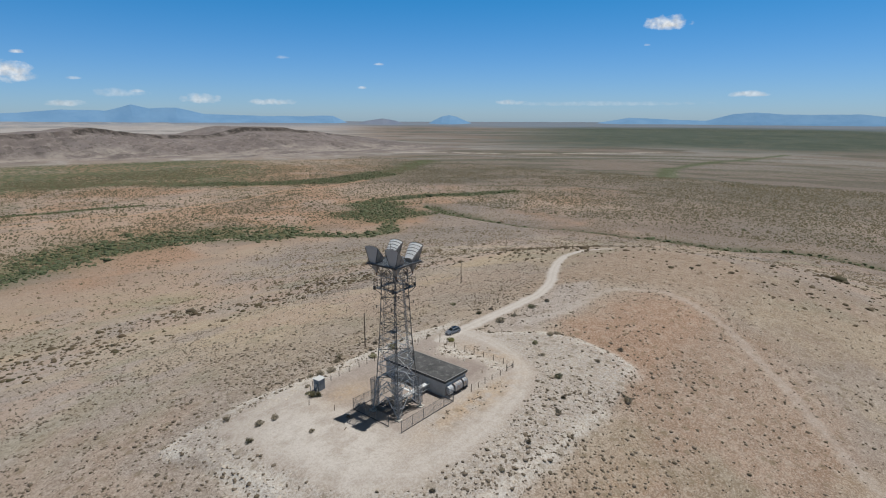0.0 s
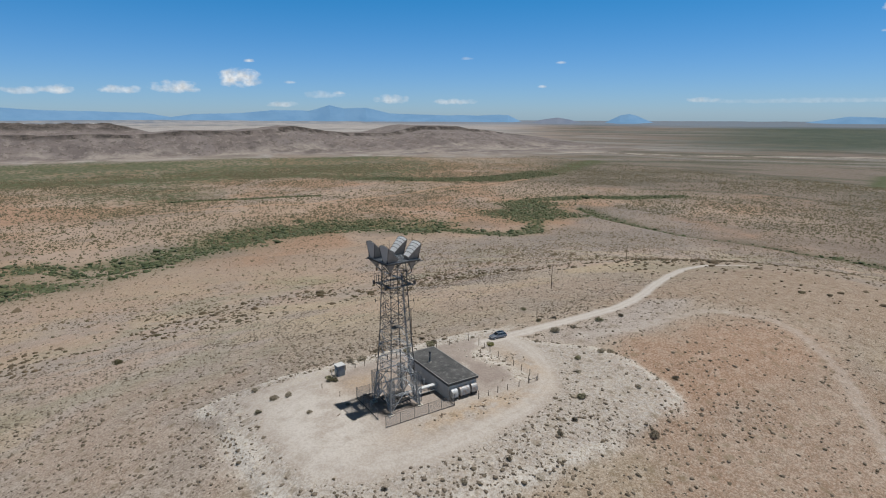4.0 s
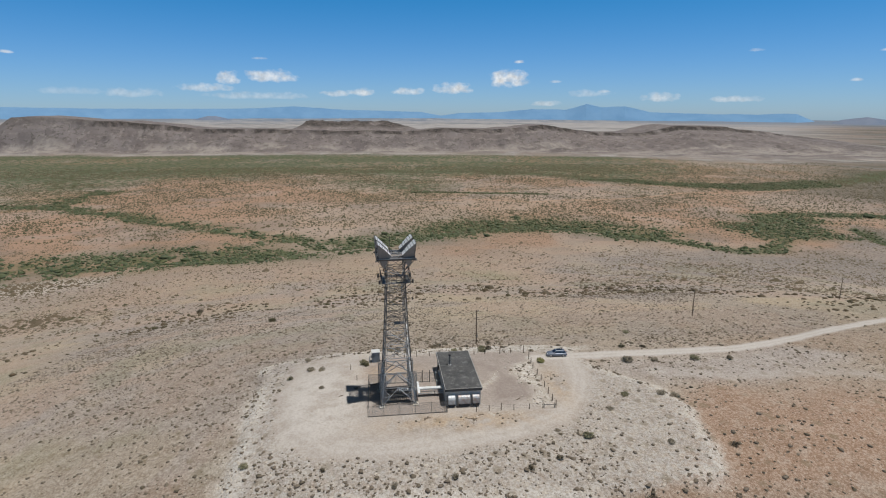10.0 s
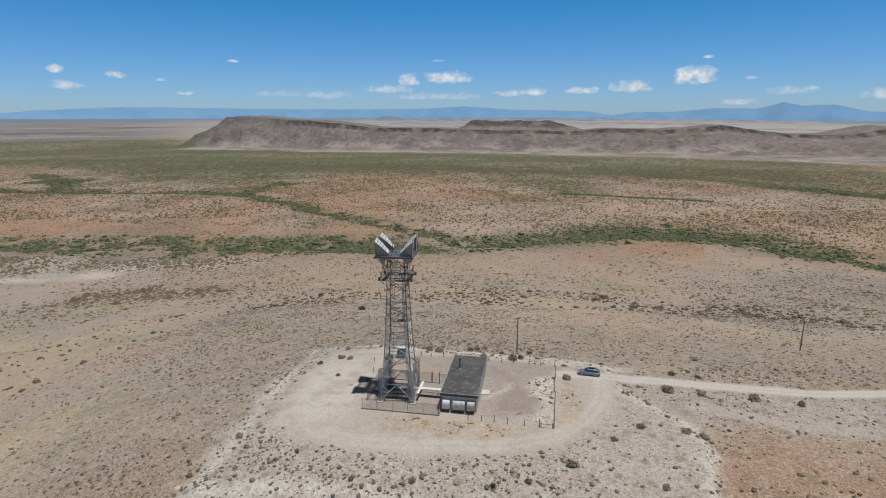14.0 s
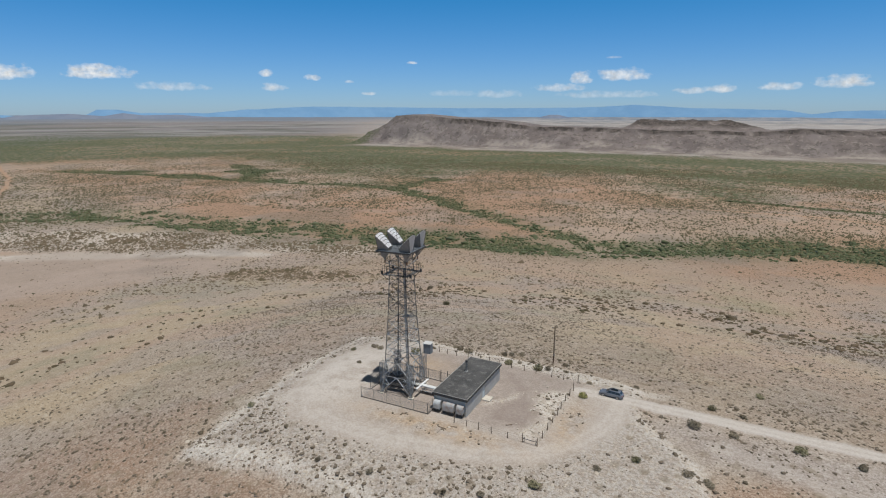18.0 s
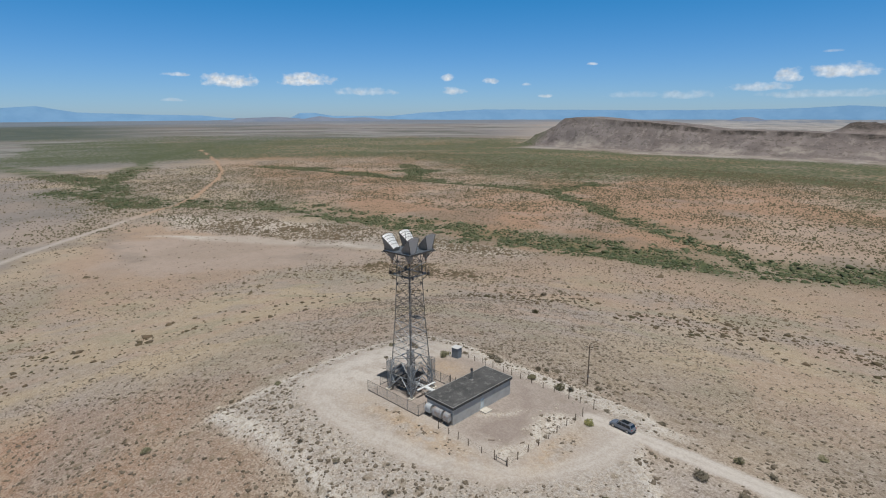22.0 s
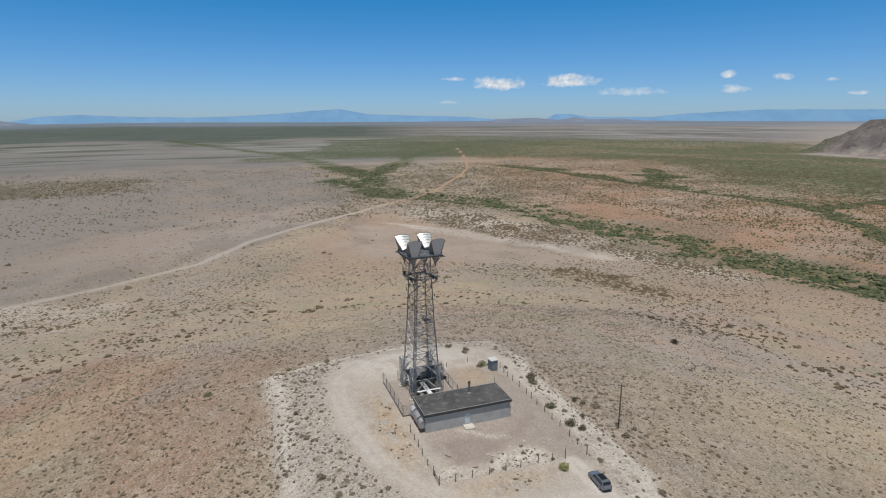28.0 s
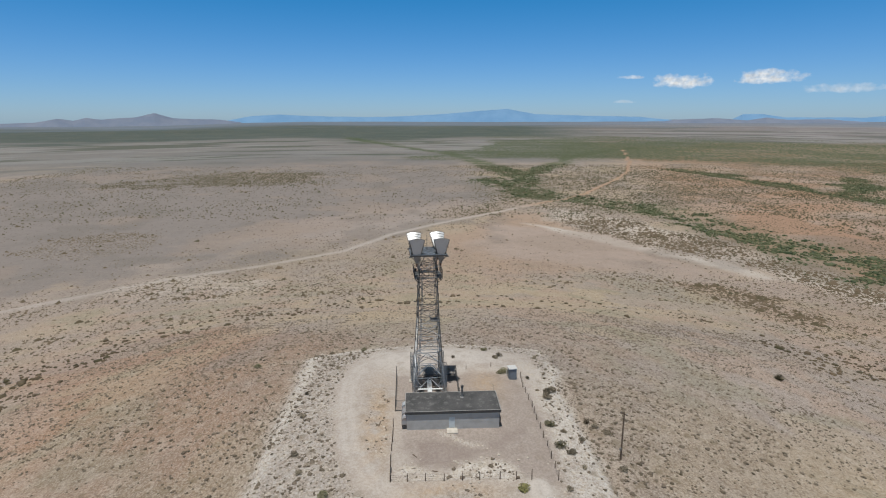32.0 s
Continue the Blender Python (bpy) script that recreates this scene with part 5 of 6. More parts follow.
    # ladder on one leg
    for s, z0, z1 in [(s, *zz) for s in (-0.22, 0.22) for zz in ((0.3, 6.6), (6.6, 15.0), (15.0, TOP))]:
        part("ladder_rail", tube(corner(3, z0) + Vector((0.6 + s, -0.35, 0)), corner(3, z1) + Vector((0.6 + s, -0.35, 0)), 0.03, sides=6), M_STEEL, t)
    for k in range(58):
        z = 0.6 + k * 0.5
        c = corner(3, z) + Vector((0.6, -0.35, 0))
        part("rung", tube(c - Vector((0.22, 0, 0)), c + Vector((0.22, 0, 0)), 0.02, sides=4), M_STEEL, t)
    # cable trays across the base
    for y in (-1.6, 0.0, 1.7):
        part("cable_tray", box((-2.6, y - 0.45, 1.2), (2.7, y + 0.45, 1.35), 0.02), M_DARKSTEEL, t)
    for k in range(7):
        x = -2.4 + 0.8 * k
        part("tray_beam", box((x - 0.06, -2.7, 1.07), (x + 0.06, 2.7, 1.195)), M_DARKSTEEL, t)
    for k in range(6):
        part("cable_drop", tube((-1.9 + 0.35 * k, 0.9 + 0.1 * k, 0.0), (-1.6 + 0.3 * k, 1.4, 1.15), 0.09, sides=6), M_DARKSTEEL, t)
    # small rest platform half way
    part("rest_platform", box((-0.3, 0.4, 15.3), (1.9, 1.9, 15.34)), M_STEEL, t)
    for a, b in (((-0.3, 0.4), (1.9, 0.4)), ((-0.3, 1.9), (1.9, 1.9)), ((-0.3, 0.4), (-0.3, 1.9))):
        for z in (15.9, 16.4):
            part("platform_rail", tube((*a, z), (*b, z), 0.025, sides=6), M_STEEL, t)
    for a in ((-0.3, 0.4), (1.9, 0.4), (-0.3, 1.9), (1.9, 1.9), (0.8, 0.4), (0.8, 1.9)):
        part("platform_post", tube((*a, 15.34), (*a, 16.42), 0.025, sides=6), M_STEEL, t)
    for i in range(4):
        h = corner(i, 21.2)
        part("stub_antenna_arm", tube(h, h * 1.0 + Vector((CORNER[i][0] * 1.2, 0, 0)), 0.04, sides=6), M_DARKSTEEL, t)
        part("stub_antenna", tube(h + Vector((CORNER[i][0] * 1.2, 0, -0.3)), h + Vector((CORNER[i][0] * 1.2, 0, 0.3)), 0.07, sides=8), M_DARKSTEEL, t)
        h = corner(i, 18.3)
        part("stub_antenna_arm", tube(h, h + Vector((0, CORNER[i][1] * 0.9, 0)), 0.035, sides=6), M_DARKSTEEL, t)
    # catwalk with rails
    z, o, q = 24.45, 2.7, 1.85
    for sx, sy, lo, hi in ((0, -1, (-o, -o), (o, -q)), (0, 1, (-o, q), (o, o)), (-1, 0, (-o, -q), (-q, q)), (1, 0, (q, -q), (o, q))):
        part("catwalk", box((*lo, z), (*hi, z + 0.05)), M_STEEL, t)
    for i in range(4):
        a, b = (Vector((sx * o, sy * o, z)) for sx, sy in (CORNER[i], CORNER[(i + 1) % 4]))
        for h in (0.6, 1.2, 1.75):
            part("rail", tube(a + Vector((0, 0, h)), b + Vector((0, 0, h)), 0.03, sides=6), M_DARKSTEEL, t)
        for k in range(6):
            p = a.lerp(b, k / 6)
            part("rail_post", tube(p, p + Vector((0, 0, 1.78)), 0.03, sides=6), M_DARKSTEEL, t)
        part("outrigger", angle_bar(a + Vector((0, 0, -0.05)), corner(i, 23.2), 0.1, 0.02), M_DARKSTEEL, t)
        e = Vector((CORNER[i][0] * (o + 0.35), CORNER[i][1] * (o - 0.5), z))
        part("corner_box", box(tuple(e - Vector((0.18, 0.2, 0.1))), tuple(e + Vector((0.18, 0.2, 0.6))), 0.03), M_DARKSTEEL, t)
    # top platform: deck panels with openings for the horns, edge beams, knee braces
    P = 3.5
    z = TOP
    for lo, hi in (((-1.2, -P), (1.2, P)), ((1.2, -1.5), (P, 1.5)), ((-P, -1.5), (-1.2, 1.5)), ((2.98, 1.5), (P, P)), ((2.98, -P), (P, -1.5)),
                   ((-P, 1.5), (-2.98, P)), ((-P, -P), (-2.98, -1.5)), ((1.2, 3.16), (2.98, P)), ((1.2, -P), (2.98, -3.16)), ((-2.98, 3.16), (-1.2, P)), ((-2.98, -P), (-1.2, -3.16))):
        bm = box((lo[0], lo[1], z + 0.13), (hi[0], lo[1] + 0.05, z + 0.2))
        box((lo[0], hi[1] - 0.05, z + 0.13), (hi[0], hi[1], z + 0.2), 0, bm)
        n = max(2, round((hi[0] - lo[0]) / 0.13))
        for k in range(n + 1):
            u = lo[0] + 0.02 + (hi[0] - lo[0] - 0.04) * k / n
            box((u - 0.02, lo[1] + 0.05, z + 0.14), (u + 0.02, hi[1] - 0.05, z + 0.195), 0, bm)
        part("deck_panel", bm, M_BLUESTEEL, t, "blue-grey steel grating")
    for s in (-1, 1):
        part("edge_beam", box((-P, s * P - 0.07, z - 0.16), (P, s * P + 0.07, z + 0.128)), M_DARKSTEEL, t)
        part("edge_beam", box((s * P - 0.07, -P + 0.07, z - 0.16), (s * P + 0.07, P - 0.07, z + 0.128)), M_DARKSTEEL, t)
        for v in (1.35, 3.05):
            part("deck_beam", box((-P + 0.08, s * v - 0.08, z - 0.16), (P - 0.08, s * v + 0.08, z + 0.128)), M_DARKSTEEL, t)
    for i in range(4):
        sx, sy = CORNER[i]
        part("knee_brace", angle_bar(corner(i, 26.6), Vector((sx * 3.4, sy * 3.4, z - 0.1)), 0.14, 0.025), M_STEEL, t)
        part("knee_brace", angle_bar(corner(i, 26.6), Vector((sx * 3.4, sy * 0.8, z - 0.1)), 0.1, 0.02), M_STEEL, t)
        part("corner_bracket", box((sx * P - 0.3, sy * P - 0.3, z - 0.2), (sx * P + 0.3, sy * P + 0.3, z - 0.1)), M_DARKSTEEL, t)
        part("deck_light", tube((sx * 3.35, sy * 3.3, z + 0.2), (sx * 3.35, sy * 3.3, z + 0.75), 0.06, sides=8), M_DARKSTEEL, t)
    part("lightning_rod", tube((-0.9, 0.0, z + 0.2), (-0.9, 0.0, z + 3.6), 0.06, 0.03), M_DARKSTEEL, t)
    return t


def sheet(a, b, z0, z1, fold=0.0):
    """A thin upright panel of wire mesh, with a metric UV map."""
    a, b = Vector(a), Vector(b)
    bm = bmesh.new()
    uv = bm.loops.layers.uv.new("metres")
    w = (b - a).length
    vs = [bm.verts.new(p) for p in ((a.x, a.y, z0), (b.x, b.y, z0), (b.x, b.y, z1), (a.x, a.y, z1))]
    f = bm.faces.new(vs)
    for loop, c in zip(f.loops, ((0, z0), (w, z0), (w, z1), (0, z1))):
        loop[uv].uv = c
    return bm


def horn_antenna():
    """Outward is +x; the base is at the deck."""
    h = thing("horn_antenna", "large grey horn-reflector antenna with a white ribbed back", "antenna", (0, 0, 0), 0, "horns on the tower platform")
    ap, sill, tip, back = (0.2, -2.1), (1.12, 0.05), (1.36, 2.78), (-1.05, 0.45)
    ACROSS = [-1 + k / 4 for k in range(9)]

    def wide(z):
        return 0.14 + 1.36 * (z - ap[1]) / (tip[1] - ap[1])

    def arch(s, v):
        """Point of the bowed reflector: s from the outer edge inwards, v across."""
        u, z = tip[0] + (back[0] - tip[0]) * s, tip[1] + (back[1] - tip[1]) * s
        return Vector((u - 0.05 * (1 - v * v), v * wide(z), z + 0.10 * math.sin(math.pi * s) + 0.34 * (1 - 0.4 * s) * (1 - v * v)))

    curve = [(arch(k / 8, 1).x, arch(k / 8, 1).z) for k in range(9)]
    # shell: two cheeks and the back of the cone
    bm = bmesh.new()
    outline = [ap, sill] + curve
    left = [bm.verts.new((u, -wide(z), z)) for u, z in outline]
    right = [bm.verts.new((u, wide(z), z)) for u, z in outline]
    bm.faces.new(left)
    bm.faces.new(right[::-1])
    low = [bm.verts.new(arch(1, v)) for v in ACROSS[1:-1]]
    bm.faces.new([left[0], right[0], right[-1]] + low[::-1] + [left[-1]])
    bm.faces.new((left[0], left[1], right[1], right[0]))
    bmesh.ops.recalc_face_normals(bm, faces=bm.faces)
    bmesh.ops.solidify(bm, geom=bm.faces[:], thickness=0.04)
    bmesh.ops.recalc_face_normals(bm, faces=bm.faces)
    part("shell", bm, M_HORN, h)
    # aperture cover in front, its top edge arched
    bm = bmesh.new()
    rows = []
    for k in range(7):
        s = k / 6
        u, z = sill[0] + (tip[0] - sill[0]) * s, sill[1] + (tip[1] - sill[1]) * s
        rows.append([bm.verts.new((u + 0.015 + 0.05 * (1 - v * v), v * wide(z) * 0.975, z + 0.33 * s**4 * (1 - v * v))) for v in ACROSS])
    for r0, r1 in zip(rows, rows[1:]):
        for i in range(8):
            bm.faces.new((r0[i], r0[i + 1], r1[i + 1], r1[i]))
    bmesh.ops.recalc_face_normals(bm, faces=bm.faces)
    bmesh.ops.solidify(bm, geom=bm.faces[:], thickness=0.03)
    bmesh.ops.recalc_face_normals(bm, faces=bm.faces)
    part("aperture_cover", bm, M_HORNFACE, h, "flat grey aperture cover")
    # reflector sheet, bowed, with ribs across it
    bm = bmesh.new()
    rows = [[bm.verts.new(arch(k / 8, v)) for v in ACROSS] for k in range(9)]
    for r0, r1 in zip(rows, rows[1:]):
        for i in range(8):
            bm.faces.new((r0[i], r1[i], r1[i + 1], r0[i + 1]))
    bmesh.ops.recalc_face_normals(bm, faces=bm.faces)
    bmesh.ops.solidify(bm, geom=bm.faces[:], thickness=0.03)
    bmesh.ops.recalc_face_normals(bm, faces=bm.faces)
    part("reflector", bm, M_HORNWHITE, h, "white sunlit reflector back")
    for s in (0.0, 0.17, 0.36, 0.55, 0.75, 1.0):
        bm = bmesh.new()
        pts = [arch(s, v) + Vector((0, 0.02 * v, 0.04)) for v in ACROSS]
        for a, b in zip(pts, pts[1:]):
            tube(a, b, 0.042, sides=5, bm=bm)
        part("rib", bm, M_DARKSTEEL, h)
    for v in (-0.45, 0.0, 0.45):
        bm = bmesh.new()
        pts = [arch(k / 6, v) + Vector((0, 0, 0.045)) for k in range(7)]
        for a, b in zip(pts, pts[1:]):
            tube(a, b, 0.022, sides=5, bm=bm)
        part("seam", bm, M_HORNWHITE, h)
    for s in (-1, 1):
        bm = bmesh.new()
        for (u0, z0), (u1, z1) in zip(curve, curve[1:]):
            tube((u0, s * wide(z0), z0), (u1, s * wide(z1), z1), 0.05, sides=6, bm=bm)
        part("edge_rim", bm, M_HORN, h)
        part("front_rim", tube((sill[0] + 0.03, s * wide(sill[1]), sill[1]), (tip[0] + 0.03, s * wide(tip[1]), tip[1]), 0.055, sides=6), M_DARKSTEEL, h)
        part("cheek_stiffener", tube((0.28, s * (wide(-0.4) + 0.03), -0.4), (0.1, s * (wide(1.5) + 0.03), 1.5), 0.03, sides=5), M_HORN, h)
    part("throat", tube((ap[0], 0, ap[1] - 0.5), (ap[0], 0, ap[1] + 0.1), 0.12, 0.16, 10), M_RUSTY, h, "rust-brown throat")
    part("mounting_collar", box((-0.95, -0.85, -0.12), (0.95, 0.85, -0.075)), M_DARKSTEEL, h)
    return h


def horn_spot(sx, sy):
    p = pose(TX, TY, TOP + 0.2, 0, 0, YAW + 1) @ Vector((sx * 2.1, sy * 2.35, 0))
    return pose(p.x, p.y, p.z, 0, 0, YAW + 2.5 + (0 if sx > 0 else 180))


steel_tower()
horn = horn_antenna()
horn.matrix_basis = horn_spot(1, -1)
for sx, sy in ((1, 1), (-1, -1), (-1, 1)):
    copy_thing(horn, horn_spot(sx, sy))


def waveguide_bridge():
    b = thing("waveguide_bridge", "white covered waveguide bridge between tower and building", "bridge", (8.6, 6.1, 0.0))
    part("cover", box((-0.9, -0.42, 1.62), (4.33, 0.42, 1.78), 0.02), M_WHITEPIPE, b, "white painted cover")
    part("cross_cover", box((-0.95, -2.35, 1.785), (-0.5, 2.6, 1.87), 0.02), M_WHITEPIPE, b, "white painted cross arm")
    for s in (-0.4, 0.4):
        part("top_chord", box((-4.6, s - 0.05, 1.51), (4.33, s + 0.05, 1.615)), M_GALV, b)
        part("bottom_chord", box((-0.9, s - 0.05, 0.62), (4.33, s + 0.05, 0.72)), M_GALV, b)
        for k in range(6):
            x0, x1 = -0.9 + 0.87 * k, -0.03 + 0.87 * k
            a, c = ((x0, s, 0.67), (x1, s, 1.56)) if k % 2 else ((x0, s, 1.56), (x1, s, 0.67))
            part("web_brace", angle_bar(a, c, 0.07, 0.015), M_GALV, b)
    for x in (-0.7, 2.6):
        for s in (-0.4, 0.4):
            part("support_post", tube((x, s, -0.2), (x, s, 0.62), 0.07), M_STEEL, b)
    for k in range(10):
        part("tray_rung", box((-4.9 + 0.4 * k, -0.42, 1.6), (-4.72 + 0.4 * k, 0.42, 1.66)), M_WHITEPIPE, b)
    return b


waveguide_bridge()


# ---- fences ----
def chain_fence():
    f = thing("chain_link_fence", "tall galvanized chain-link fence round the tower base", "fence", (0, 0, 0))
    runs = (((-2.0, -0.8), (12.85, -0.65)), ((-2.0, -0.8), (-2.0, 12.1)), ((-2.0, 12.1), (8.9, 12.0)), ((12.85, -0.65), (12.9, 1.28)))
    for a, b in runs:
        a, b = Vector((*a, 0)), Vector((*b, 0))
        n = max(1, round((b - a).length / 3.0))
        for k in range(n + 1):
            p = a.lerp(b, k / n)
            if k == 0 and a != Vector((-2.0, -0.8, 0)):
                pass
            elif k == 0 and b.x < 0:
                continue
            part("post", tube((p.x, p.y, -0.3), (p.x, p.y, 2.35), 0.045 if k % n else 0.06, sides=7), M_STEEL, f)
            if k < n:
                q = a.lerp(b, (k + 1) / n)
                part("mesh_panel", sheet(p, q, 0.03, 2.2), M_CHAIN, f, "grey wire mesh")
                part("bottom_rail", tube((p.x, p.y, 0.06), (q.x, q.y, 0.06), 0.07, sides=5), M_DARKSTEEL, f)
                part("top_rail", tube((p.x, p.y, 2.2), (q.x, q.y, 2.2), 0.025, sides=5), M_DARKSTEEL, f)
    return f


chain_fence()
gate = thing("chain_link_gate", "closed wire mesh gate between two dark posts", "gate", (9.9, 11.9, 0))
for x in (-0.75, 0.75):
    part("gate_post", tube((x, 0, -0.3), (x, 0, 2.7), 0.07), M_DARKSTEEL, gate)
part("mesh_panel", sheet((-0.68, 0, 0), (0.68, 0, 0), 0.1, 2.1), M_CHAIN, gate)
for z in (0.1, 2.1):
    part("gate_rail", tube((-0.68, 0, z), (0.68, 0, z), 0.03, sides=6), M_DARKSTEEL, gate)
part("side_panel", sheet((0.8, 0, 0), (2.95, 0, 0), 0.05, 2.1), M_CHAIN, gate)
part("side_rail", tube((0.8, 0, 2.1), (2.95, 0, 2.1), 0.025, sides=6), M_DARKSTEEL, gate)


def wire_fence(name, label, spots, tall=1.35, strands=(0.45, 0.8, 1.15)):
    rng = random.Random(len(spots) * 7 + int(spots[0][0] * 10))
    f = thing(name, label, "fence", at_ground(*spots[0]))
    base = f.matrix_basis.translation
    pts = []
    for i, (x, y) in enumerate(spots):
        g = Vector(at_ground(x, y)) - base
        h = tall * rng.uniform(0.85, 1.12) * (1.35 if i in (0, len(spots) - 1) else 1)
        lean = Vector((rng.uniform(-0.07, 0.07), rng.uniform(-0.07, 0.07), 0))
        part("post", tube(g - Vector((0, 0, 0.3)), g + Vector((0, 0, h)) + lean, rng.uniform(0.07, 0.10), 0.06, 7), M_WOOD, f)
        pts.append(g)
    for z in strands:
        for a, b in zip(pts, pts[1:]):
            part("wire", tube(a + Vector((0, 0, z)), b + Vector((0, 0, z)), 0.009, sides=3), M_DARKSTEEL, f)
    return f


wire_fence("wire_fence", "weathered wooden posts with sagging wire along the yard", [(18.4, -0.9), (20.9, -0.9), (23.2, -0.9), (25.7, -0.95), (28.7, -1.0), (31.4, -0.9)])
corner_fence = wire_fence("wire_fence", "row of weathered posts with wire beside the turning track", [(34.0, -0.9), (34.05, 1.8), (34.1, 4.6), (34.2, 7.5), (34.3, 10.4), (34.2, 13.1), (34.2, 16.3), (34.4, 18.9), (34.5, 21.3)])
wire_fence("wire_fence", "line of old wooden posts with wire behind the yard", [(-0.9, 26.2), (1.4, 26.1), (3.6, 25.9), (6.0, 26.0), (8.9, 26.0), (11.9, 26.1), (14.2, 26.0), (16.6, 26.0), (19.5, 26.0), (22.5, 25.9), (25.1, 26.0), (28.7, 25.8), (31.3, 25.8), (34.4, 25.6)])
rail_end = thing("rail_barrier", "short dark pipe rail between two corner posts", "barrier", at_ground(31.4, -0.9))
part("rail", tube((0.1, 0, 0.75), (2.5, 0, 0.7), 0.06), M_DARKSTEEL, rail_end)
part("rail_post", tube((0.25, 0.1, -0.3), (0.25, 0.1, 1.0), 0.07), M_DARKSTEEL, rail_end)
part("rail_post", tube((2.35, 0.1, -0.3), (2.35, 0.1, 1.0), 0.07), M_DARKSTEEL, rail_end)
for x, y in ((-4.6, 14.6), (-6.2, 20.4)):
    stake = thing("stake", "lone dark wooden stake in the ground", "stake", at_ground(x, y), 0, "stakes by the tower")
    part("stick", tube((0, 0, -0.3), (0.05, 0.03, 1.2), 0.07, 0.05, 7), M_WOOD, stake)


# ---- poles, shed ----
def power_pole(x, y, tall, label, arm=True):
    p = thing("utility_pole", label, "pole", at_ground(x, y), 35, "power poles")
    part("shaft", tube((0, 0, -0.6), (0, 0, tall), 0.17, 0.11, 10), M_WOOD, p)
    if arm:
        part("crossarm", box((-0.75, -0.17, tall - 0.45), (0.75, -0.05, tall - 0.32)), M_WOOD, p)
        for s in (-0.6, 0.6):
            part("insulator", tube((s, -0.11, tall - 0.32), (s, -0.11, tall - 0.12), 0.05, sides=8), M_SHED, p)
    part("pole_box", box((-0.16, -0.42, 2.0), (0.16, -0.17, 2.5), 0.02), M_STEEL, p)
    return p


power_pole(25.35, 39.1, 9.4, "weathered wooden utility pole with a short crossarm")
power_pole(103.0, 68.5, 9.0, "lone far wooden utility pole on the hillside")
power_pole(190.0, 105.0, 9.0, "lone far wooden utility pole on the hillside")

shed = thing("equipment_cabinet", "blue-grey metal cabinet shed with a white flat top", "cabinet", at_ground(-0.65, 24.3), 6)
part("body", box((-0.85, -0.8, -0.1), (0.85, 0.8, 2.45), 0.03), M_SHED, shed)
part("roof", box((-1.0, -0.95, 2.45), (1.0, 0.95, 2.6), 0.03), M_SHEDTOP, shed, "white flat roof")
part("door", box((0.851, -0.55, 0.1), (0.88, 0.55, 2.2), 0.01), M_SHED, shed)
part("door", box((-0.55, -0.84, 0.1), (0.55, -0.801, 2.2), 0.01), M_SHED, shed)
part("meter_box", box((-1.15, -0.2, 0.9), (-0.851, 0.25, 1.6), 0.02), M_SHEDTOP, shed)
for x, y in ((-2.0, 23.3), (-2.1, 25.4)):
    bol = thing("bollard", "short pale pipe bollard beside the cabinet", "bollard", at_ground(x, y), 0, "bollards by the cabinet")
    part("pipe", tube((0, 0, -0.3), (0, 0, 1.1), 0.08, sides=10), M_SHEDTOP, bol)


# ---- parked car ----
def loft(stations, sides):
    """A closed skin through cross-sections; each is (x, [(y, z), ...])."""
    bm = bmesh.new()
    rings = [[bm.verts.new((x, y, z)) for y, z in sec] for x, sec in stations]
    n = len(rings[0])
    for a, b in zip(rings, rings[1:]):
        for i in range(n):
            j = (i + 1) % n
            bm.faces.new((a[i], a[j], b[j], b[i]))
    bm.faces.new(rings[0][::-1])
    bm.faces.new(rings[-1])
    bmesh.ops.recalc_face_normals(bm, faces=bm.faces)
    return bm


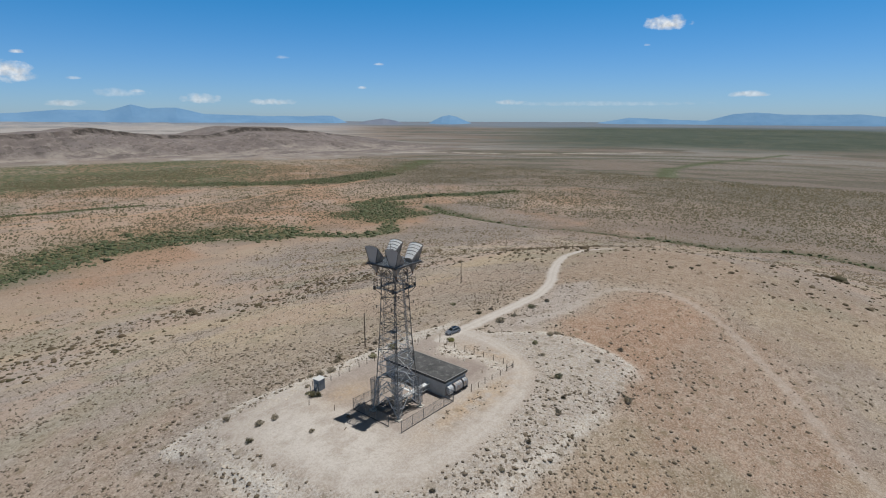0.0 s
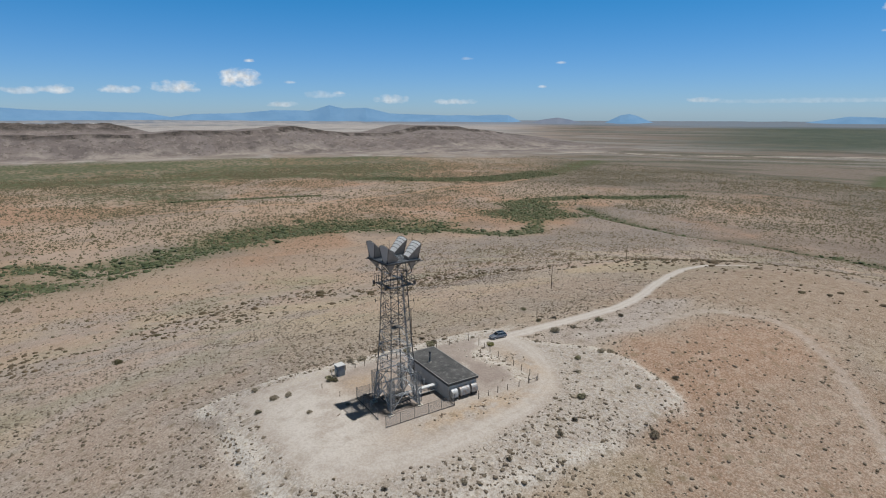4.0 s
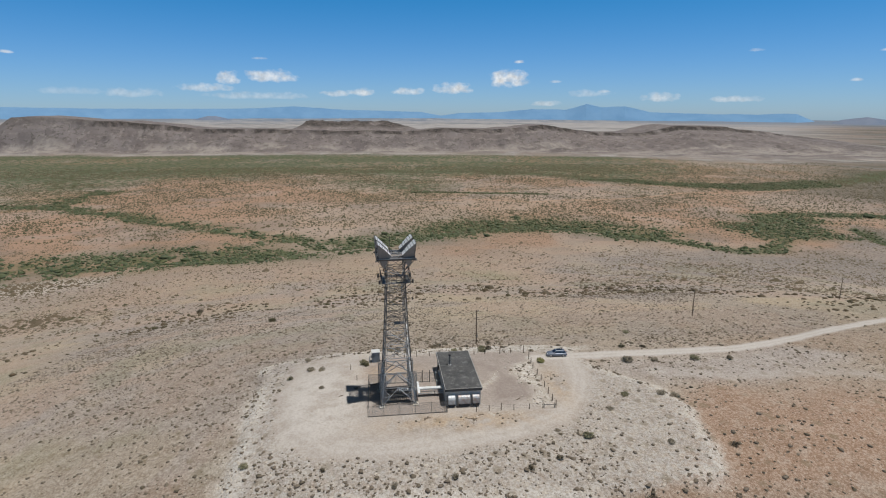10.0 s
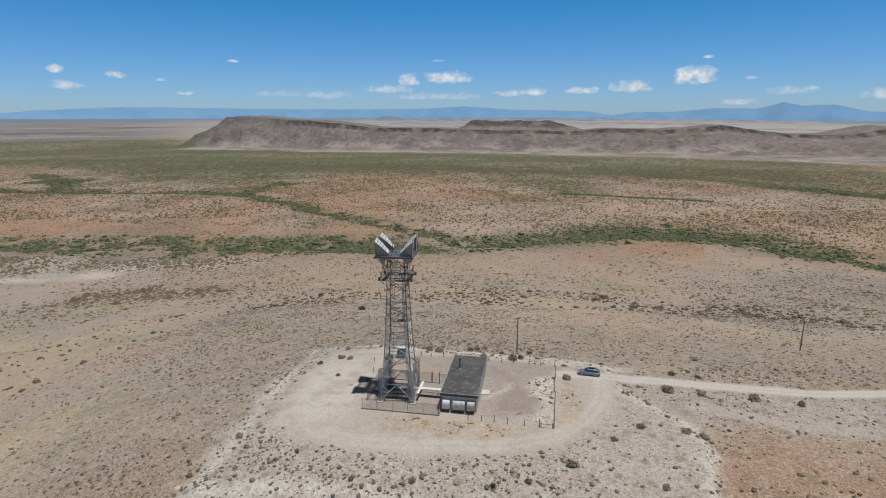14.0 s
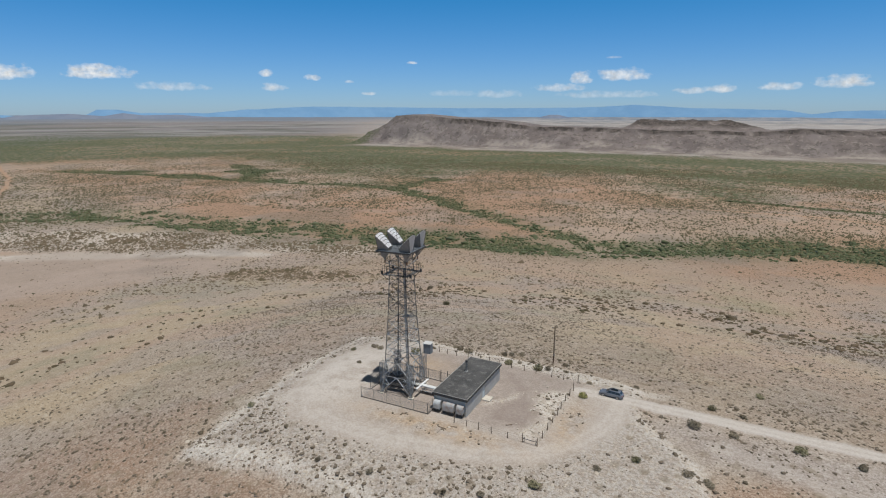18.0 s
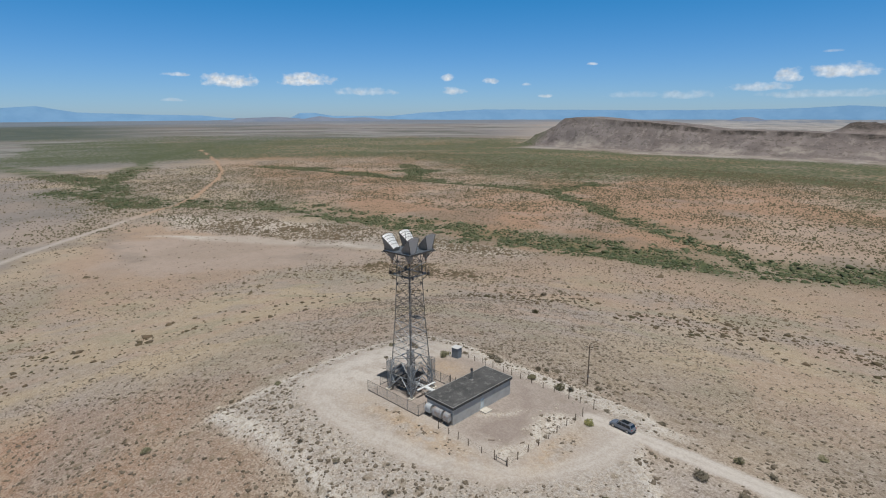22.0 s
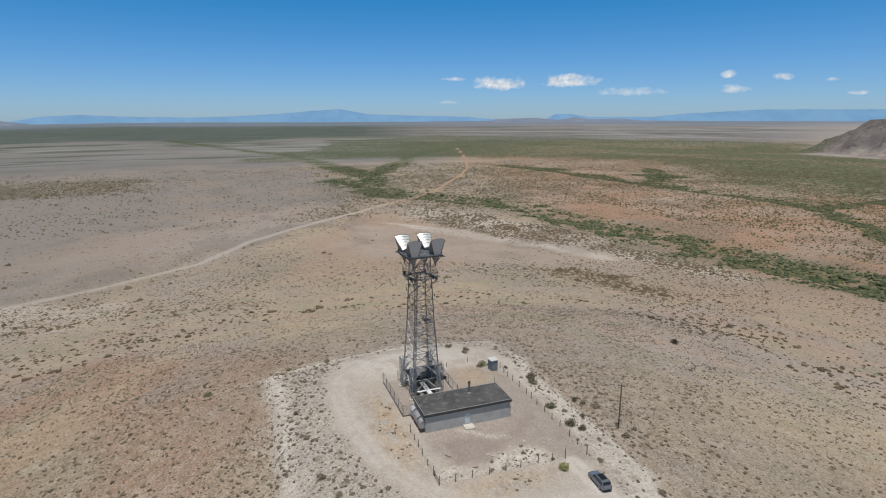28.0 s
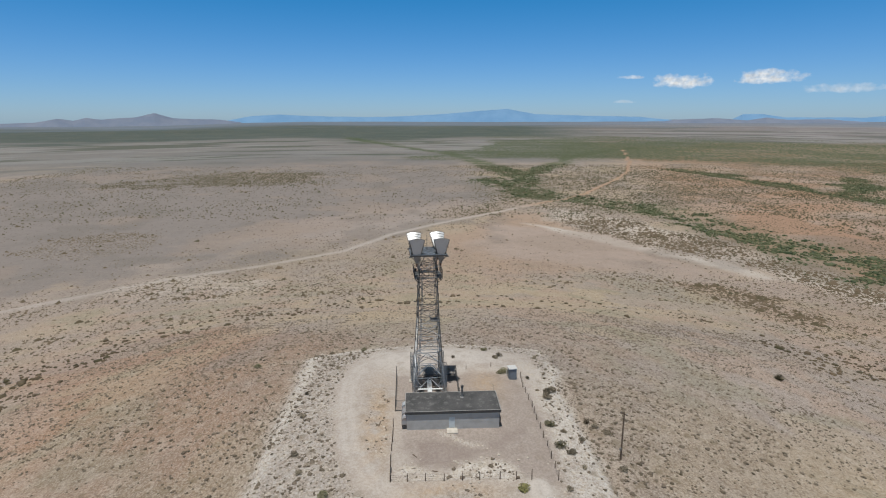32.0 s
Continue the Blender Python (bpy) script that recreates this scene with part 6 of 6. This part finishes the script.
def parked_car():
    c = thing("car", "silver-blue estate car parked on the pale track", "car", at_ground(41.7, 23.0), 175)

    def sec(w, lo, hi, cut=0.1):
        return [(-w + cut, lo), (w - cut, lo), (w, lo + 0.12), (w + 0.01, (lo + hi) / 2), (w - 0.04, hi - 0.1), (w - 0.16, hi), (-w + 0.16, hi), (-w + 0.04, hi - 0.1), (-w - 0.01, (lo + hi) / 2), (-w, lo + 0.12)]

    body = loft([(-2.32, sec(0.72, 0.42, 0.88)), (-2.2, sec(0.86, 0.3, 0.98)), (-1.4, sec(0.91, 0.26, 1.0)), (0.6, sec(0.92, 0.25, 0.98)),
                 (1.0, sec(0.91, 0.26, 0.97)), (1.9, sec(0.88, 0.28, 0.84)), (2.22, sec(0.8, 0.32, 0.7)), (2.33, sec(0.66, 0.4, 0.6))], 10)
    part("body", body, M_CAR, c)

    def cab(w, lo, hi):
        return [(-w, lo), (w, lo), (w - 0.16, hi - 0.05), (w - 0.25, hi), (-w + 0.25, hi), (-w + 0.16, hi - 0.05)]

    part("cabin", loft([(-2.1, cab(0.78, 0.96, 1.06)), (-1.75, cab(0.8, 0.96, 1.5)), (-0.6, cab(0.82, 0.96, 1.58)), (0.2, cab(0.82, 0.96, 1.53)), (1.02, cab(0.78, 0.94, 1.0))], 6), M_CAR, c)

    def pane(name, pts, out):
        bm = bmesh.new()
        f = bm.faces.new([bm.verts.new(p) for p in pts])
        bm.normal_update()
        d = f.normal if f.normal.dot(Vector(out)) > 0 else -f.normal
        bmesh.ops.translate(bm, verts=bm.verts[:], vec=d * 0.012)
        bmesh.ops.solidify(bm, geom=bm.faces[:], thickness=0.008)
        part(name, bm, M_GLASS, c, "dark tinted glass")

    pane("windscreen", [(0.96, -0.66, 1.03), (0.96, 0.66, 1.03), (0.28, 0.58, 1.48), (0.28, -0.58, 1.48)], (1, 0, 1))
    pane("rear_window", [(-2.06, -0.64, 1.09), (-2.06, 0.64, 1.09), (-1.79, 0.56, 1.44), (-1.79, -0.56, 1.44)], (-1, 0, 1))
    for s in (-1, 1):
        for x0, x1, x2, x3 in ((0.80, -0.13, -0.13, 0.24), (-0.17, -1.04, -1.04, -0.17), (-1.08, -1.98, -1.74, -1.08)):
            pane("side_window", [(x0, s * 0.812, 1.0), (x1, s * 0.818, 1.0), (x2, s * 0.69, 1.47), (x3, s * 0.685, 1.46)], (0, s, 0.3))
        part("roof_rail", tube((-1.6, s * 0.55, 1.6), (0.1, s * 0.55, 1.6), 0.025, sides=6), M_DARKSTEEL, c)
        part("door_mirror", box((0.62, s * 0.86, 0.98), (0.8, s * 1.04, 1.12), 0.03), M_CAR, c)
        part("headlight", box((2.1, s * 0.5 - 0.16, 0.62), (2.26, s * 0.5 + 0.16, 0.74), 0.03), M_LAMP, c)
        part("tail_light", box((-2.3, s * 0.66 - 0.12, 0.72), (-2.2, s * 0.66 + 0.12, 0.96), 0.03), M_REDLAMP, c)
        part("sill", box((-1.0, s * 0.86 - 0.05, 0.2), (1.0, s * 0.86 + 0.05, 0.3), 0.02), M_BLACK, c)
        for x in (-1.42, 1.42):
            w = part("wheel", tube((x, s * 0.74, 0.34), (x, s * 0.95, 0.34), 0.34, sides=20), M_BLACK, c, "black tyre")
            part("rim", tube((x, s * 0.90, 0.34), (x, s * 0.965, 0.34), 0.22, sides=14), M_RIM, w, "alloy wheel rim")
    part("front_grille", box((2.25, -0.42, 0.42), (2.345, 0.42, 0.6), 0.02), M_BLACK, c)
    part("rear_bumper", box((-2.38, -0.7, 0.36), (-2.24, 0.7, 0.52), 0.03), M_BLACK, c)
    part("sunroof", box((-1.3, -0.46, 1.572), (0.1, 0.46, 1.60)), M_GLASS, c, "dark tinted glass")
    return c


parked_car()


# ---- loose things about the yard ----
def boulder(rng, s):
    bm = bmesh.new()
    bmesh.ops.create_icosphere(bm, subdivisions=1, radius=s)
    for v in bm.verts:
        v.co *= rng.uniform(0.7, 1.2)
        v.co.z *= 0.62
    return bm


rng = random.Random(5)
for i in range(46):
    if i < 30:
        x, y = rng.gauss(31.2, 1.5), rng.gauss(14.5, 4.2)
    else:
        x, y = rng.gauss(31.2, 1.2), rng.gauss(2.2, 1.1)
    s = rng.uniform(0.12, 0.34)
    st = thing("stone", "pale grey stone lying on the bare yard soil", "stone", at_ground(x, y, 0.25 * s), rng.uniform(0, 360), "stones in the yard")
    part("rock", boulder(rng, s), M_STONE, st)
for x, y, rz, n in ((17.2, -3.4, -8, 1.9), (19.0, -2.2, 12, 1.1), (9.0, -2.4, 3, 1.3), (27.5, 3.0, 40, 1.2), (31.8, 6.2, 75, 1.0), (-7.5, 8.0, 30, 0.9)):
    pl = thing("plank", "grey weathered plank lying on the ground", "plank", at_ground(x, y, 0.05), rz, "loose planks")
    part("board", box((-n / 2, -0.1, -0.04), (n / 2, 0.1, 0.03), 0.01), M_WOOD, pl)
for x, y in ((11.9, 9.4), (12.1, 13.2)):
    pv = thing("vent_pipe", "white standing vent pipe beside the building wall", "pipe", (x, y, 0.0), 0, "pipes by the wall")
    part("riser", tube((0, 0, -0.1), (0, 0, 1.5), 0.09, sides=10), M_WHITEPIPE, pv)
    part("cap", tube((0, 0, 1.5), (0, 0, 1.62), 0.15, 0.08, 10), M_WHITEPIPE, pv)


# ---- bushes ----
def tuft_mesh(rng, n, size, flat=0.75, leaf=0.3):
    """Many small leaf sprays on a ragged dome."""
    bm = bmesh.new()
    lobes = [(rng.uniform(-0.45, 0.45), rng.uniform(-0.45, 0.45), rng.uniform(0.3, 0.55), rng.uniform(0.35, 0.6)) for _ in range(6)]
    for _ in range(n):
        lx, ly, lz, lr = rng.choice(lobes)
        d = Vector((rng.gauss(0, 1), rng.gauss(0, 1), rng.gauss(0.25, 0.9))).normalized() * lr * rng.uniform(0.55, 1.12)
        p = Vector((lx + d.x, ly + d.y, max(0.03, (lz + d.z) * flat))) * size
        u = Vector((rng.gauss(0, 1), rng.gauss(0, 1), rng.gauss(0, 1))).normalized()
        v = u.orthogonal().normalized()
        s = leaf * size * rng.uniform(0.5, 1.2)
        a, b, c_, e = p - u * s * 0.5, p + v * s * 0.28, p + u * s * 0.55, p - v * s * 0.25
        bm.faces.new([bm.verts.new(q) for q in (a, b, c_, e)])
    return bm


def bush(x, y, size, mat, label, seed, flat=0.75):
    rng = random.Random(seed)
    b = thing("bush", label, "bush", at_ground(x, y, -0.02), rng.uniform(0, 360), "bushes round the station")
    bm = bmesh.new()
    for _ in range(7):
        a = rng.uniform(0, 6.28)
        tip = Vector((math.cos(a) * 0.5, math.sin(a) * 0.5, 0.75 * flat)) * size * rng.uniform(0.6, 1.0)
        tube((0, 0, -0.05), tip, 0.03 * size, 0.008 * size, 5, bm)
    part("stems", bm, M_WOOD, b)
    part("foliage", tuft_mesh(rng, 460, size, flat, 0.27), mat, b)
    return b


DULL, OLIVE, YEL = "dull grey-green desert bush on stony soil", "olive green creosote bush on pale ground", "yellow-green bush beside the wire fence"
for i, (x, y, s, kind) in enumerate((
        (-12.7, 22.2, 1.0, 0), (-2.6, 22.0, 1.1, 1), (-3.4, 24.6, 0.8, 1), (7.1, 30.4, 1.4, 0), (18.1, 28.0, 1.3, 1), (24.6, 28.4, 1.4, 1), (26.8, 29.6, 1.2, 0), (36.9, 19.6, 1.2, 2),
        (36.6, 26.6, 0.7, 0), (-16.8, 32.6, 0.9, 0), (-1.2, 27.8, 0.7, 0), (13.6, 36.4, 1.1, 0), (15.4, 37.9, 1.1, 0), (17.0, 39.4, 1.0, 0), (73.7, 18.3, 1.3, 1), (56.8, 18.2, 1.6, 0),
        (49.4, 2.6, 1.1, 1), (36.7, -10.8, 1.2, 1), (42.1, -24.4, 1.3, 0), (-15.2, 23.7, 1.1, 0), (45.2, 32.1, 0.9, 0), (69.2, 45.0, 1.2, 1), (-23.8, -37.1, 1.2, 1), (63.6, 18.3, 1.0, 0),
        (57.2, 2.7, 1.1, 0), (4.6, 30.9, 1.3, 0), (28.4, 38.6, 1.0, 0), (20.0, 30.2, 0.7, 0), (-11.7, 12.1, 0.7, 0), (-19.5, 20.4, 1.0, 1), (59.9, 27.8, 1.1, 1), (30.5, 31.0, 0.7, 0),
        (82.5, 18.0, 1.1, 0), (65.0, 27.4, 0.9, 0), (12.0, -18.4, 0.8, 0), (24.6, -17.4, 0.8, 0), (-9.0, -14.4, 0.7, 0), (-22.5, -9.8, 0.9, 1), (50.8, -13.5, 0.8, 0), (60.3, 2.4, 1.2, 0),
        (-41.3, 115.0, 2.2, 1), (-97, 203, 2.6, 0), (62.3, -14.3, 0.9, 0), (44.3, -2.6, 0.8, 0), (30, -15.8, 0.9, 0), (2.4, -19.5, 0.8, 0), (-4.6, 10.6, 0.5, 0), (22, 33, 0.8, 0), (-3.6, 23.0, 1.25, 1), (3.0, 32.4, 1.2, 0))):
    bush(x, y, s, (M_DULLBUSH, M_OLIVEBUSH, M_YELLOWBUSH)[kind], (DULL, OLIVE, YEL)[kind], 100 + i)


def scatter(name, label, x, y, size, material, seed, flat=0.7, sides=5, rings=2):
    """Low plants too many to count, each a ragged leafy mound."""
    rng = np.random.default_rng(seed)
    n = len(x)
    z = height(x, y)
    turn = rng.uniform(0, 6.28, (n, 1)) + np.arange(sides) * 2 * np.pi / sides + rng.normal(0, 0.22, (n, sides))
    s = size[:, None]

    def ring(reach, lift):
        rad = s * reach * rng.uniform(0.5, 1.4, (n, sides))
        return np.stack([x[:, None] + rad * np.cos(turn), y[:, None] + rad * np.sin(turn), z[:, None] + s * flat * lift * rng.uniform(0.6, 1.3, (n, sides))], -1)

    skirt = ring(1.0, -0.12) if rings == 1 else ring(0.82, -0.1)
    top = np.stack([x + size * rng.normal(0, 0.18, n), y + size * rng.normal(0, 0.18, n), z + size * flat * rng.uniform(0.8, 1.2, n)], -1)[:, None]
    layers = [skirt] + ([ring(0.86, 0.62)] if rings == 2 else []) + [top]
    co = np.concatenate(layers, 1)
    per = co.shape[1]
    k = np.arange(sides)
    nx = (k + 1) % sides
    if rings == 2:
        tri = np.concatenate([np.stack([k, nx, sides + nx], -1), np.stack([k, sides + nx, sides + k], -1), np.stack([sides + k, sides + nx, np.full(sides, per - 1)], -1)])
    else:
        tri = np.stack([k, nx, np.full(sides, per - 1)], -1)
    faces = (np.arange(n)[:, None, None] * per + tri).reshape(-1, 3)
    me = bpy.data.meshes.new(name)
    me.vertices.add(n * per)
    me.vertices.foreach_set("co", co.ravel())
    me.loops.add(len(faces) * 3)
    me.loops.foreach_set("vertex_index", faces.ravel())
    me.polygons.add(len(faces))
    me.polygons.foreach_set("loop_start", np.arange(len(faces)) * 3)
    me.update(calc_edges=True)
    me.polygons.foreach_set("use_smooth", np.ones(len(faces), bool))
    me.materials.append(material)
    return tagged(new(name, me), label, "scrub", kind="stuff")


def wild(n, x0, x1, y0, y1, seed):
    rng = np.random.default_rng(seed)
    return rng.uniform(x0, x1, n), rng.uniform(y0, y1, n), rng.uniform(0, 1, n), rng


def open_ground(x, y):
    """How freely plants grow: none on the tracks, the pad and under the buildings."""
    soil, cover = masks(x, y)
    return soil, cover, np.clip(1 - 1.6 * soil[:, 3], 0, 1) * (1 - cover[:, 0])


def grow():
    # near scrub on the hill top and its flanks
    x, y, k, rng = wild(110000, -120, 150, -110, 150, 11)
    soil, cover, free = open_ground(x, y)
    r = to_segment(x, y, 5, 6, 165, 8)[0]
    patch = smooth(fbm(x, y, 14, 3, 91), 0.3, 0.62)
    apron = smooth(x, 36, 42) * smooth(-y, -16, -10) * (1 - smooth(x, 60, 62)) * (1 - smooth(-y, 20, 24))
    bare = np.maximum(0.85 * apron, 0.6 * soil[:, 2] * smooth(y, -12, -4))
    flank = 1 - 0.55 * smooth(x, 64, 84) * (1 - smooth(y, 20, 34))
    want = flank * free * (0.22 + 0.38 * patch) * np.where(r < 45, 1.0, 0.75) * (1 - bare) * np.minimum(masks.stand + 0.2 + 0.9 * soil[:, 2], 1.9)
    edge = to_line(x, y, SHELF + [SHELF[0]])
    want = np.maximum(want, 0.55 * np.exp(-((edge / 1.4) ** 2)) * free)
    keep = (k < want) & ~((x > -3) & (x < 21) & (y > -2) & (y < 20))
    size = np.exp(np.minimum(rng.normal(math.log(0.19), 0.5, len(x)), math.log(0.55)))
    scatter("scrub", "low dry grey-brown scrub on the stony hill", x[keep], y[keep], size[keep], M_SHRUB, 12, 0.6, 5)
    # flanks and lower slopes
    x, y, k, rng = wild(300000, -640, 620, -480, 520, 13)
    soil, cover, free = open_ground(x, y)
    patch = smooth(fbm(x, y, 45, 3, 92), 0.3, 0.62)
    near = (x > -120) & (x < 150) & (y > -110) & (y < 150)
    seen = y > np.where(x < 0, 0.85, -0.35) * x - 140
    rank = smooth(masks.stand, 2.4, 3.2)
    keep = (k < free * (0.12 + 0.38 * patch) * masks.stand) & ~near & seen
    size = np.exp(rng.normal(math.log(0.5), 0.52, len(x))) * (1 + 0.8 * rank)
    close = np.hypot(x - 20, y - 20) < 230
    scatter("scrub", "dark scrub on the slopes below the station", x[keep & close], y[keep & close], size[keep & close], M_BUSH, 14, 0.62)
    scatter("scrub", "scattered dark scrub on the lower slopes", x[keep & ~close], y[keep & ~close], size[keep & ~close], M_BUSH, 21, 0.62, 5, 1)
    # the plain beyond
    x, y, k, rng = wild(540000, -1500, 1250, -900, 1400, 15)
    soil, cover, free = open_ground(x, y)
    mid = (x > -640) & (x < 620) & (y > -480) & (y < 520)
    keep = (k < free * (0.25 + 0.6 * smooth(fbm(x, y, 90, 3, 93), 0.3, 0.62)) * masks.stand) & ~mid & (masks.way < 0.3) & (k < 1.2 - smooth(np.hypot(x, y), 1000, 1700)) & (y > np.where(x < 0, 0.85, -0.3) * x - 140)
    size = np.exp(rng.normal(math.log(1.12), 0.38, len(x)))
    scatter("scrub", "scattered scrub on the orange plain", x[keep], y[keep], size[keep], M_PLAIN, 16, 0.75, 4, 1)
    # thick green brush in the washes
    x, y, k, rng = wild(420000, -1500, 900, -250, 1050, 17)
    soil, cover = masks(x, y)
    keep = k < 0.8 * smooth(masks.wash, 0.15, 0.8) * (1 - smooth(np.hypot(x, y), 1000, 1800))
    size = np.exp(rng.normal(math.log(1.35), 0.42, len(x)))
    scatter("wash_brush", "dense green brush along the dry washes", x[keep], y[keep], size[keep], M_GREEN, 18, 0.62, 4)
    # stones on the pale shelf
    x, y, k, rng = wild(26000, -30, 64, -30, 38, 19)
    soil, cover = masks(x, y)
    keep = k < np.maximum(soil[:, 2] * 0.22, masks.rock[:, 3])
    size = np.exp(rng.normal(math.log(0.16), 0.4, len(x)))
    scatter("rubble", "pale broken caliche stones on the shelf", x[keep], y[keep], size[keep], M_STONE, 20, 0.5, 4, 1)


grow()
